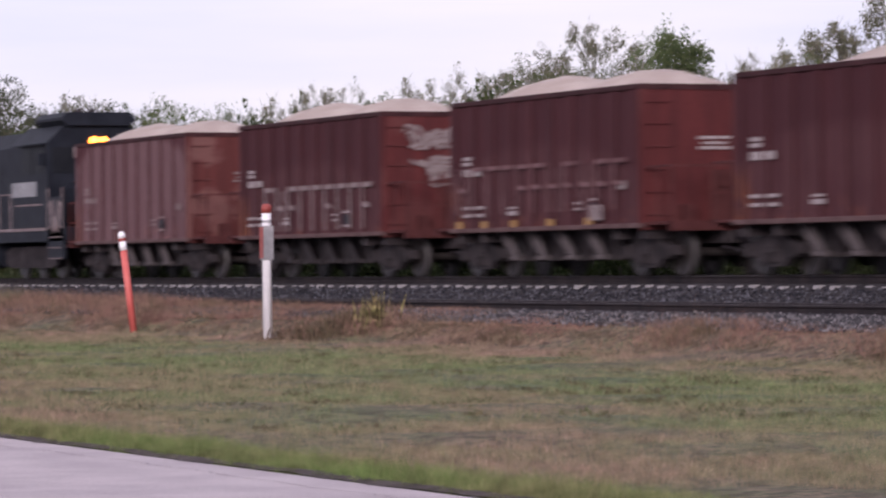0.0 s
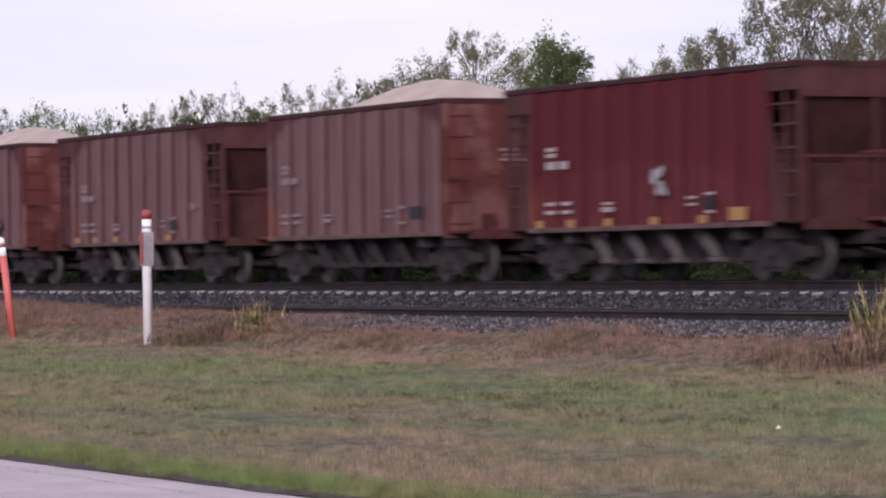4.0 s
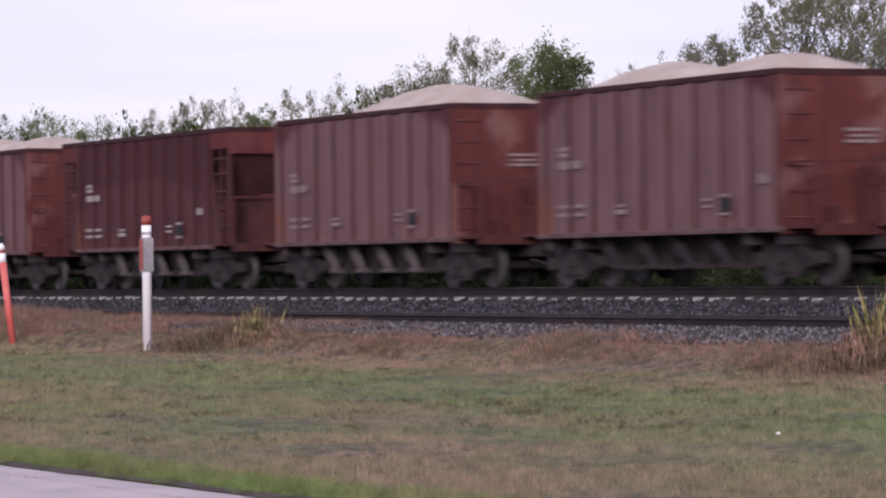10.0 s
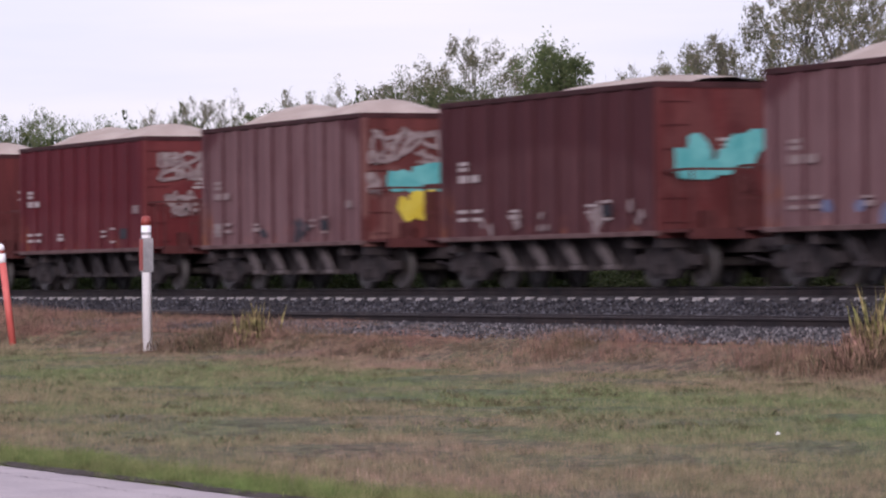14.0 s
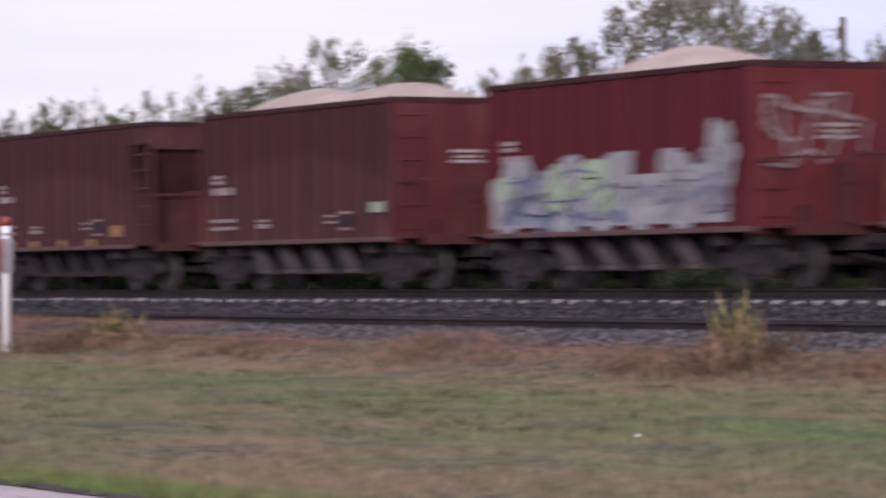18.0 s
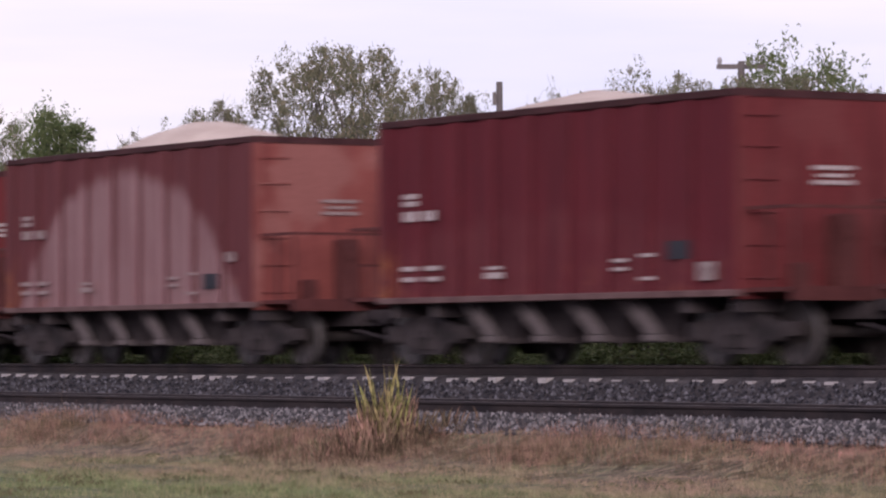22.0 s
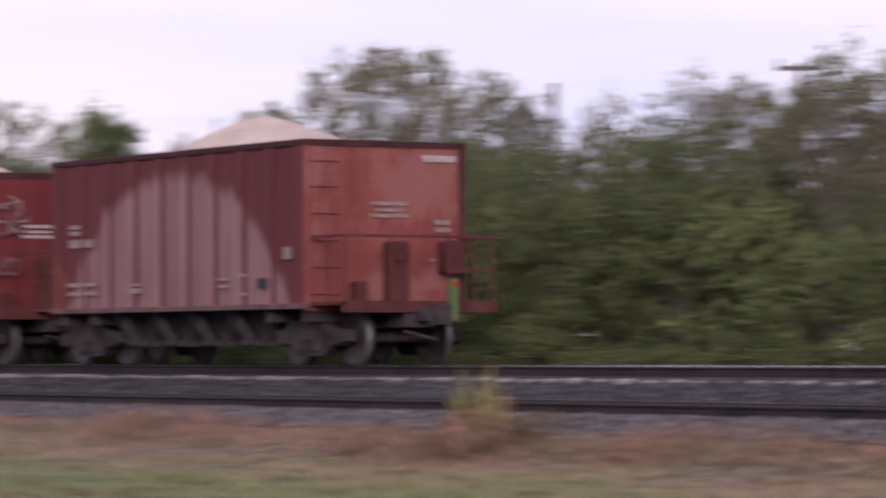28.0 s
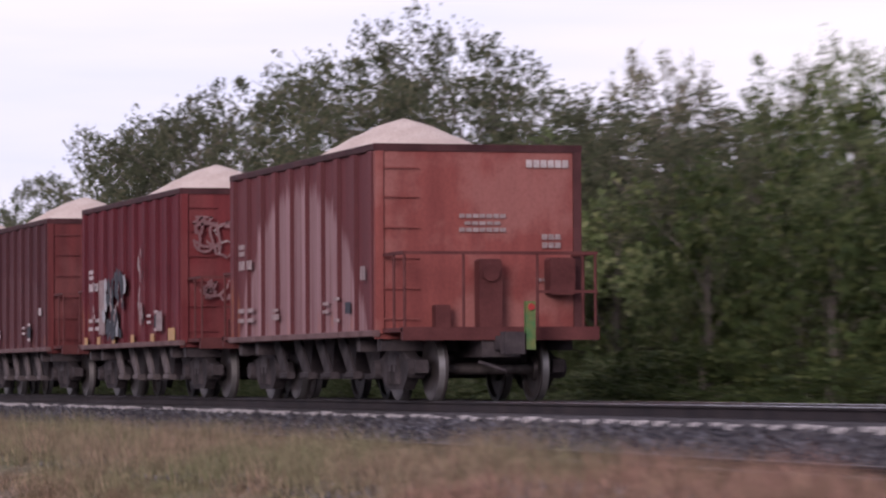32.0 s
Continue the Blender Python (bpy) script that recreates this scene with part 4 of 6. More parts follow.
# ---- the train's wagons, counted from its rear ----
STRIPE = [("plate", (M_REFLECT, x, x + 0.3, 1.02, 1.16, "side")) for x in (-4.2, -2.9, -1.4, 0.4, 2.2)]
CARS = {
    0: ("arch", 0, False, [("mark", (M_MARK, 0.72, 3.38, 0.66, 0.11, "end")), ("mark", (M_LETTER, 0.95, 2.33, 0.30, 0.08, "end")), ("mark", (M_LETTER, 0.95, 2.21, 0.30, 0.08, "end")), ("mark", (M_LETTER, 0.85, 1.72, 0.45, 0.05, "end")),
                           ("plate", (M_STENCIL, 3.95, 4.2, 1.75, 1.95, "side")), ("plate", (M_SLATE, 3.1, 3.4, 1.28, 1.45, "side"))]),
    1: ("red", 0, False, STRIPE + [("plate", (M_REFLECT, 3.75, 4.3, 1.02, 1.24, "side")), ("plate", (M_LETTER, -2.55, -2.0, 1.2, 2.25, "side")), ("blob", (M_SILVERSPRAY, 53, -2.2, 0.1, 1.3, 2.2, 12, 0.12, 0.26, "side")), ("blob", (M_SLATE, 5, -1.75, -0.25, 1.2, 2.3, 34, 0.09, 0.2, "side")), ("blob", (M_LETTER, 50, -1.5, -0.2, 1.5, 2.1, 7, 0.05, 0.11, "side")),
                                   ("blob", (M_LETTER, 7, 1.3, 1.6, 1.3, 3.0, 18, 0.05, 0.12, "side")), ("blob", (M_LETTER, 8, -3.1, -2.9, 1.4, 2.2, 5, 0.05, 0.1, "side")), ("plate", (M_STENCIL, 2.9, 3.4, 1.2, 1.55, "side")),
                                   ("scrawl", (M_STENCIL, 9, -0.3, 0.9, 2.5, 3.25, 3, 0.035, "end")), ("scrawl", (M_PINKTAG, 10, -0.65, 0.4, 2.45, 3.2, 6, 0.05, "end")), ("scrawl", (M_PINKTAG, 61, -0.5, 0.5, 1.7, 2.1, 4, 0.05, "end"))]),
    2: ("brown", 0, False, ()), 3: ("red", 0, False, ()),
    4: ("brown", 6, False, [("blob", (M_PINKTAG, 11, -2.5, 3.5, 2.2, 2.5, 5, 0.06, 0.14, "side")), ("plate", (M_PALEGREEN, 4.0, 4.25, 1.3, 1.55, "side"))]),
    5: ("arch", 6, "bright", [("blob", (M_SLATE, 12, -2.4, 3.4, 1.1, 1.4, 7, 0.1, 0.25, "side"))]),
    6: ("arch", 6, False, [("plate", (M_STENCIL, -3.6, -2.8, 1.05, 1.5, "side")), ("plate", (M_SLATE, 2.8, 3.4, 1.25, 1.5, "side")), ("plate", (M_REFLECT, 3.9, 4.25, 1.4, 1.65, "side"))]),
    7: ("red", 5, False, [("plate", (M_SLATE, 3.0, 3.5, 1.45, 1.7, "side")), ("plate", (M_STENCIL, 3.7, 4.1, 1.15, 1.4, "side"))]),
    8: ("arch", 6, False, [("plate", (M_SLATE, 2.9, 3.4, 1.25, 1.5, "side"))]),
    9: ("red", 6, False, [("scrawl", (M_PINKTAG, 13, -2.4, 1.2, 1.9, 2.4, 7, 0.03, "side")), ("plate", (M_STENCIL, 3.9, 4.35, 1.95, 2.12, "side")), ("plate", (M_SLATE, 2.9, 3.5, 1.3, 1.55, "side"))]),
    10: ("arch", 6, True, ()), 11: ("brown", 6, True, [("plate", (M_SLATE, 3.0, 3.5, 1.25, 1.5, "side"))]), 12: ("arch", 6, False, ()),
    13: ("red", 6, False, [("plate", (M_SILVERSPRAY, -4.25, 3.85, 1.10, 1.95, "side")), ("blob", (M_SILVERSPRAY, 14, -4.2, 4.0, 1.15, 2.2, 34, 0.25, 0.5, "side")), ("blob", (M_PALEGREEN, 15, -4.1, 0.2, 1.5, 2.1, 10, 0.15, 0.45, "side")), ("blob", (M_BLUE, 16, -4.2, 1.5, 1.1, 1.4, 6, 0.1, 0.25, "side")),
                           ("scrawl", (M_BLUE, 17, -4.1, 4.1, 1.1, 2.2, 10, 0.03, "side")), ("scrawl", (M_SLATE, 52, -3.9, 3.9, 1.2, 2.1, 5, 0.025, "side")), ("blob", (M_SILVERSPRAY, 18, 3.3, 4.2, 2.1, 2.9, 6, 0.15, 0.3, "side")), ("scrawl", (M_STENCIL, 19, -0.8, 1.4, 1.9, 3.2, 6, 0.07, "end"))]),
    14: ("brown", 1, False, [("plate", (M_PALEGREEN, 3.7, 4.2, 1.5, 1.7, "side"))]),
    15: ("brown", 3, True, STRIPE + [("plate", (M_REFLECT, 3.6, 4.1, 1.2, 1.45, "side"))]),
    16: ("rose", 3, "bright", [("plate", (M_TEAL, -1.6, -0.3, 1.0, 1.8, "side"))]),
    17: ("brown", 1, False, [("blob", (M_STENCIL, 20, -2.6, -0.2, 2.5, 2.7, 7, 0.06, 0.15, "side")), ("blob", (M_PINKTAG, 21, 0.2, 4.0, 1.6, 2.4, 16, 0.10, 0.28, "side")), ("blob", (M_REFLECT, 51, -2.2, 3.4, 1.1, 1.5, 5, 0.08, 0.2, "side")), ("blob", (M_PINKTAG, 22, -0.6, 1.0, 1.9, 2.9, 12, 0.10, 0.24, "end"))]),
    18: ("rose", 1, False, [("blob", (M_BLUE, 23, -2.6, 4.3, 1.05, 1.5, 14, 0.1, 0.26, "side")), ("blob", (M_TEAL, 24, -0.5, 1.5, 1.95, 2.85, 22, 0.25, 0.45, "end")), ("blob", (M_BLUE, 25, -0.8, 1.4, 2.95, 3.45, 10, 0.15, 0.35, "end"))]),
    19: ("brown", 4, False, [("blob", (M_STENCIL, 26, -2.6, -2.1, 1.1, 1.5, 3, 0.07, 0.14, "side")), ("blob", (M_STENCIL, 27, -1.4, -0.9, 1.1, 1.5, 3, 0.07, 0.14, "side")), ("blob", (M_STENCIL, 28, -0.1, 0.4, 1.1, 1.5, 3, 0.07, 0.14, "side")),
                             ("blob", (M_STENCIL, 29, 1.9, 2.6, 1.1, 1.6, 5, 0.12, 0.22, "side")), ("blob", (M_STENCIL, 30, 3.6, 4.2, 1.1, 1.5, 3, 0.07, 0.14, "side")), ("blob", (M_TEAL, 31, -0.3, 1.3, 2.1, 2.7, 16, 0.2, 0.34, "end"))]),
    20: ("rose", 1, False, [("blob", (M_SLATE, 32, -1.2, 3.6, 1.15, 1.6, 9, 0.06, 0.2, "side")), ("plate", (M_STENCIL, -3.7, -3.3, 1.2, 1.5, "side")), ("scrawl", (M_STENCIL, 33, -1.1, 1.4, 2.6, 3.4, 10, 0.09, "end")),
                            ("blob", (M_TEAL, 34, -0.1, 1.4, 2.1, 2.5, 14, 0.2, 0.36, "end")), ("blob", (M_YELLOW, 35, 0.0, 1.3, 1.55, 1.95, 12, 0.15, 0.28, "end")), ("blob", (M_STENCIL, 36, -1.1, -0.4, 2.1, 2.3, 4, 0.1, 0.2, "end"))]),
    21: ("red", 1, False, [("plate", (M_STENCIL, 3.9, 4.3, 1.85, 2.05, "side")), ("plate", (M_SLATE, 3.0, 3.5, 1.25, 1.5, "side")), ("scrawl", (M_STENCIL, 37, -0.5, 1.0, 2.6, 3.35, 8, 0.09, "end")), ("scrawl", (M_STENCIL, 38, -0.3, 1.2, 1.75, 2.4, 8, 0.09, "end"))]),
    22: ("brown", 1, False, [("plate", (M_STENCIL, 2.2, 2.7, 1.2, 1.5, "side")), ("plate", (M_SLATE, -3.2, -2.7, 2.35, 2.75, "side")), ("blob", (M_PINKTAG, 39, -3.4, 0.8, 1.15, 1.8, 16, 0.06, 0.2, "side"))]),
    23: ("rose", 1, False, ()), 24: ("rose", 1, False, ()), 25: ("rose", 2, False, ()), 26: ("brown", 3, "bright", ()), 27: ("rose", 1, False, ()),
    28: ("brown", 1, False, [("plate", (M_STENCIL, 2.2, 2.65, 1.3, 1.7, "side"))]),
    29: ("red", 2, False, STRIPE + [("plate", (M_PINKPANEL, -2.2, 2.2, 1.35, 3.58, "side")), ("blob", (M_PINKTAG, 40, -2.0, 2.0, 1.4, 2.0, 26, 0.12, 0.4, "side")), ("blob", (M_STENCIL, 41, -4.2, -2.5, 2.5, 3.2, 9, 0.08, 0.2, "side")),
                                    ("plate", (M_STENCIL, 2.6, 3.4, 3.1, 3.25, "side")), ("plate", (M_STENCIL, 2.6, 3.4, 2.7, 2.85, "side")), ("plate", (M_REFLECT, 2.4, 4.2, 2.38, 2.5, "side")), ("plate", (M_REFLECT, 3.7, 4.2, 1.05, 1.25, "side"))]),
    30: ("red", 2, False, [("plate", (M_STENCIL, 2.6, 3.0, 1.2, 1.5, "side"))]), 31: ("red", 1, False, [("plate", (M_STENCIL, 2.2, 2.65, 1.3, 1.65, "side"))]),
    32: ("red", 3, True, STRIPE + [("plate", (M_REFLECT, 3.3, 3.9, 1.05, 1.28, "side")), ("blob", (M_SILVERSPRAY, 42, 0.6, 1.2, 1.6, 2.0, 5, 0.08, 0.2, "side"))]),
    33: ("rose", 2, False, [("plate", (M_SLATE, 3.0, 3.6, 1.3, 1.55, "side"))]), 34: ("rose", 3, True, STRIPE), 35: ("rose", 2, False, [("blob", (M_SLATE, 43, 0.6, 3.2, 1.25, 1.6, 6, 0.1, 0.24, "side"))]),
    36: ("rose", 2, False, ()), 37: ("brown", 2, False, [("plate", (M_STENCIL, 3.8, 4.3, 1.4, 1.55, "side"))]),
    38: ("brown", 1, False, STRIPE + [("stroke", (M_PINKTAG, 44, -4.1, 4.2, 1.3, 2.3, 11, 0.09, "side")), ("plate", (M_STENCIL, 2.4, 3.0, 1.1, 1.4, "side"))]),
    39: ("brown", 1, False, [("stroke", (M_LETTER, 46, -2.8, 4.2, 1.1, 2.15, 9, 0.11, "side")), ("scrawl", (M_STENCIL, 47, -0.3, 1.3, 2.8, 3.4, 8, 0.08, "end")), ("scrawl", (M_STENCIL, 48, -0.2, 1.3, 2.0, 2.7, 8, 0.08, "end"))]),
    40: ("rose", 1, False, ()),
}

WAGONS = []
for k in range(41):
    paint, load, cut, tags = CARS.get(k, ("brown", 1, False, ()))
    WAGONS.append(hopper_car(k, paint, load, cut, tags))

# ---- the locomotive ahead of the wagons ----
def locomotive():
    loco = tagged(new("locomotive"), "dark grey-black diesel locomotive with faded white markings and a lit headlight", "locomotive")
    x1 = -HX - 1.35            # the end beside the wagons, where its cab stands
    x0 = x1 - 20.5
    part("frame", Geo().box(x0, x1, -1.5, 1.5, 1.05, 1.45).mesh("frame", M_BLACK), loco)
    part("long_hood", Geo().along_x([(-0.95, 1.45), (0.95, 1.45), (0.95, 3.85), (0.6, 4.3), (-0.6, 4.3), (-0.95, 3.85)], x0 + 1.5, x1 - 4.9).mesh("long_hood", M_BLACK), loco)
    cab = part("cab", Geo().along_x([(-1.5, 1.45), (1.5, 1.45), (1.5, 3.85), (1.0, 4.35), (-1.0, 4.35), (-1.5, 3.85)], x1 - 4.9, x1 - 1.5).mesh("cab", M_BLACK), loco)
    part("roof_unit", Geo().bevel_box(x1 - 3.9, x1 - 1.3, -1.1, 1.1, 4.34, 4.72, 0.15).mesh("roof_unit", M_BLACK), cab)
    part("cab_window", Geo().box(x1 - 3.9, x1 - 2.9, -1.52, -1.5, 3.0, 3.72).mesh("cab_window", M_GLASS), cab)
    part("cab_window", Geo().box(x1 - 2.75, x1 - 1.75, -1.52, -1.5, 3.0, 3.72).mesh("cab_window", M_GLASS), cab)
    for y in (-1.35, 0.75):
        part("front_window", Geo().box(x1 - 1.5, x1 - 1.48, y, y + 0.6, 3.0, 3.72).mesh("front_window", M_GLASS), cab)
    part("number_board", Geo().box(x1 - 1.5, x1 - 1.44, -0.72, -0.36, 3.42, 3.74).mesh("number_board", M_STENCIL), cab, "pale blank number board")
    part("nose", Geo().bevel_box(x1 - 1.5, x1 - 0.35, -1.0, 1.0, 1.45, 2.75, 0.2).mesh("nose", M_BLACK), loco)
    part("step_skirt", Geo().box(x1 - 1.5, x1 - 0.1, -1.5, -1.42, 0.55, 2.3).mesh("step_skirt", M_BLACK), loco)
    for dx, tilt in ((-1.05, -16), (-0.55, 22)):
        part("marking", Geo().box(-0.14, 0.14, -0.004, 0.0, -0.45, 0.45).mesh("marking", M_STENCIL), loco, "faded white painted chevron", at=pose(x1 + dx, -1.504, 1.75, 0, tilt, 0))
    for i in range(4):
        part("fan", Geo().lathe_z([(0.55, 4.3), (0.55, 4.42), (0.4, 4.44)], x0 + 3.4 + i * 1.35, 0, 16).mesh("fan", M_STEEL_DARK), loco)
    for i in range(10):
        part("hood_door", Geo().box(x0 + 5.2 + i * 0.98, x0 + 6.1 + i * 0.98, -0.975, -0.95, 1.6, 3.4).mesh("hood_door", M_BLACK), loco)
    part("radiator_grille", Geo().box(x0 + 2.0, x0 + 4.8, -0.975, -0.95, 2.5, 3.75).mesh("radiator_grille", M_STEEL_DARK), loco)
    part("fuel_tank", Geo().bevel_box(x0 + 7.4, x1 - 7.0, -1.35, 1.35, 0.35, 1.05, 0.2).mesh("fuel_tank", M_BLACK), loco)
    part("marking", bars([(x1 - 5.0 + 0.05, 2.35, 2.4, 0.42)]).mesh("marking", M_SILVERSPRAY), loco, "faded white bars of lettering", at=pose(0, -1.502, 0))
    part("marking", Geo().box(x1 - 4.6, x1 - 2.0, -0.004, 0, 2.08, 2.13).mesh("marking", M_STENCIL), loco, "thin white painted line", at=pose(0, -1.502, 0))
    part("headlight", Geo().box(x1 - 1.5, x1 - 1.42, -0.36, 0.36, 3.68, 4.12).mesh("headlight", M_BLACK), loco)
    part("headlight_lens", Geo().tube((x1 - 1.42, -0.14, 3.90), (x1 - 1.36, -0.14, 3.90), 0.12, seg=14).tube((x1 - 1.42, 0.14, 3.90), (x1 - 1.36, 0.14, 3.90), 0.12, seg=14).mesh("headlight_lens", M_LAMP), loco, "glowing amber lamp")
    for i in range(4):
        part("step", Geo().box(x1 - 1.35, x1 - 0.25, -1.53, -1.44, 0.55 + i * 0.3, 0.58 + i * 0.3).mesh("step", M_STENCIL), loco, "white-edged boarding step")
    for x in (x1 - 0.16, x1 - 1.48):
        part("grab_iron", Geo().tube((x, -1.5, 1.4), (x, -1.5, 2.55), 0.02, seg=6).mesh("grab_iron", M_STENCIL), loco, "pale painted grab iron")
    part("mirror", Geo().bevel_box(x1 - 1.75, x1 - 1.68, -1.72, -1.53, 3.2, 3.55, 0.02).mesh("mirror", M_BLACK), cab)
    part("sunshade", Geo().box(x1 - 4.0, x1 - 1.7, -1.66, -1.48, 3.80, 3.84).mesh("sunshade", M_BLACK), cab)
    for y in (-0.5, 0.5):
        part("horn", Geo().tube((x1 - 3.0, y * 0.4, 4.78), (x1 - 2.5, y * 0.4, 4.8), 0.04, 0.09, seg=8).mesh("horn", M_STEEL_DARK), cab)
    for i in range(6):
        part("louvre", Geo().box(x0 + 2.1, x0 + 4.7, -0.99, -0.975, 2.6 + i * 0.19, 2.68 + i * 0.19).mesh("louvre", M_BLACK), loco)
    rail = Geo()
    for i in range(13):
        rail.tube((x0 + 1.5 + i * 1.15, -1.46, 1.45), (x0 + 1.5 + i * 1.15, -1.46, 2.45), 0.022, seg=5)
    rail.tube((x0 + 1.5, -1.46, 2.45), (x1 - 4.95, -1.46, 2.45), 0.022, seg=5)
    part("handrail", rail.mesh("handrail", M_STENCIL), loco, "pale painted handrail")
    part("step_edge", Geo().box(x0 + 1.4, x1 - 1.7, -1.53, -1.5, 1.36, 1.44).mesh("step_edge", M_STENCIL), loco)
    for x in (x0 + 4.2, x1 - 4.2):
        b = part("bogie", Geo().box(x - 2.4, x + 2.4, -0.5, 0.5, 0.45, 0.95).mesh("bogie", M_STEEL_DARK), loco)
        for y in (-1.05, 1.05):
            part("side_frame", Geo().along_y([(x - 2.5, 0.42), (x - 2.0, 0.3), (x + 2.0, 0.3), (x + 2.5, 0.42), (x + 2.5, 0.8), (x + 2.0, 0.92), (x - 2.0, 0.92), (x - 2.5, 0.8)], y - 0.1, y + 0.1).mesh("side_frame", M_GRIME), b)
        for dx in (-1.8, 0, 1.8):
            part("wheelset", wheelset_mesh(), b, at=pose(x + dx, 0, 0.457))
    return loco


LOCO = locomotive()

# the end-of-train device on the last wagon's coupler
dev = part("end_of_train_device", Geo().box(HX + 1.66, HX + 1.76, 0.16, 0.30, 0.72, 1.40).mesh("end_of_train_device", M_EOT), WAGONS[0], "fluorescent green and yellow end-of-train marker")
part("marker_lamp", Geo().tube((HX + 1.76, 0.23, 1.32), (HX + 1.79, 0.23, 1.32), 0.05, seg=12).mesh("marker_lamp", M_REDLAMP), dev, "unlit red marker lamp")


# ---- marker posts ----
def spot(bearing, y):
    """The place at that bearing, in degrees from the line of the tracks, on the line at y."""
    return -y / math.tan(radians(bearing))


def white_post():
    y = 25.6
    x = spot(20.78, y)
    z = float(ground_z(y)) - 0.02
    p = tagged(new("marker_post"), "tall white plastic marker post with red cap and metal sleeve", "marker post", "marker posts in the grass")
    p.matrix_basis = pose(x, y, z, 0, 0.3, 0)
    part("tube", Geo().lathe_z([(0.088, 0.0), (0.088, 2.18), (0.092, 2.19), (0.092, 2.42)], 0, 0, 16).mesh("tube", M_WHITE, True), p)
    part("cap", Geo().lathe_z([(0.098, 2.40), (0.098, 2.52), (0.07, 2.57), (0.03, 2.58)], 0, 0, 16).mesh("cap", M_CAP, True), p, "dark red plastic cap")
    part("band", Geo().lathe_z([(0.094, 2.22), (0.094, 2.27)], 0, 0, 16).mesh("band", M_SILVER), p)
    part("sleeve", Geo().along_x([(-0.10, 1.52), (0.10, 1.52), (0.10, 2.16), (-0.10, 2.16)], -0.09, 0.10).mesh("sleeve", M_SILVER), p, "grey metal sign sleeve")
    part("plate", Geo().box(-0.09, 0.09, -0.112, -0.102, 1.55, 2.14).mesh("plate", M_CAP), p, "dull red warning plate")
    part("plate", Geo().box(0.102, 0.11, -0.08, 0.08, 1.58, 2.10).mesh("plate", M_SILVER), p)
    return p


def red_post():
    y = 25.8
    x = spot(18.78, y)
    z = float(ground_z(y)) - 0.02
    p = tagged(new("marker_post"), "leaning faded orange-red marker post with white collar", "marker post", "marker posts in the grass")
    p.matrix_basis = pose(x, y, z, 6.0, -2.6, 0)
    part("tube", Geo().lathe_z([(0.075, 0.0), (0.075, 1.78)], 0, 0, 16).mesh("tube", M_ORANGE, True), p)
    part("collar", Geo().lathe_z([(0.079, 1.74), (0.079, 1.93)], 0, 0, 16).mesh("collar", M_WHITE, True), p, "white reflective collar")
    part("ring", Geo().lathe_z([(0.078, 1.93), (0.078, 2.0)], 0, 0, 16).mesh("ring", M_CAP, True), p)
    part("cap", Geo().lathe_z([(0.079, 2.0), (0.079, 2.08), (0.05, 2.13), (0.02, 2.14)], 0, 0, 16).mesh("cap", M_WHITE, True), p, "white rounded cap")
    return p


white_post()
red_post()

blk = tagged(new("tie_block", Geo().bevel_box(-0.2, 0.2, -0.12, 0.12, 0.0, 0.06, 0.01).bevel_box(-0.2, 0.2, -0.12, 0.12, 0.068, 0.13, 0.01).mesh("tie_block", M_YBLOCK)),
             "small pale yellow painted block beside the rail", "trackside block")
blk.matrix_basis = pose(spot(39.4, 28.75), 28.75, 0.58, 0, 0, 4)


# ---- poles and wires ----
def utility_pole(bearing, y, top_el, arm, eye=1.44):
    x = spot(bearing, y)
    r = math.hypot(x, y)
    top = eye + r * math.tan(radians(top_el))
    p = tagged(new("utility_pole"), "weathered wooden utility pole with a crossarm", "utility pole", "utility poles behind the trees")
    p.matrix_basis = pose(x, y, 0.3)
    part("pole", Geo().tube((0, 0, 0), (0, 0, top - 0.3), 0.095, 0.07, 10).mesh("pole", M_POLE), p)
    if arm:
        part("crossarm", Geo().box(-0.05, 0.05, -0.48, 0.48, top - 0.45, top - 0.36).mesh("crossarm", M_POLE), p).matrix_basis = pose(0, 0, 0, 0, 0, -35)
        for yy in (-0.42, 0.42):
            part("insulator", Geo().lathe_z([(0.03, top - 0.36), (0.05, top - 0.29), (0.03, top - 0.22)], 0, yy, 8).mesh("insulator", M_SILVER), p).matrix_basis = pose(0, 0, 0, 0, 0, -35)
    else:
        part("pot", Geo().lathe_z([(0.05, top - 0.8), (0.05, top - 0.55), (0.03, top - 0.52)], 0, -0.12, 10).mesh("pot", M_POLE), p)
    return (x, y, top)


POLES = [utility_pole(36.8, 46.8, 4.05, True), utility_pole(33.35, 47.0, 3.80, False), utility_pole(21.3, 47.0, 2.2, False), utility_pole(17.7, 48.0, 2.15, False)]


def cable(a, b, sag, name_label):
    pts = [(a[0] + (b[0] - a[0]) * i / 24, a[1] + (b[1] - a[1]) * i / 24, a[2] + (b[2] - a[2]) * i / 24 - sag * 4 * (i / 24) * (1 - i / 24)) for i in range(25)]
    ring = ((0, 0.018, 0), (0, 0, 0.018), (0, -0.018, 0), (0, 0, -0.018))
    g = Geo().add([(p[0], p[1] + r[1], p[2] + r[2]) for p in pts for r in ring], [(i * 4 + j, i * 4 + (j + 1) % 4, i * 4 + 4 + (j + 1) % 4, i * 4 + 4 + j) for i in range(24) for j in range(4)])
    tagged(new("overhead_cable", g.mesh("overhead_cable", M_WIRE)), name_label, "cable", "overhead cables")


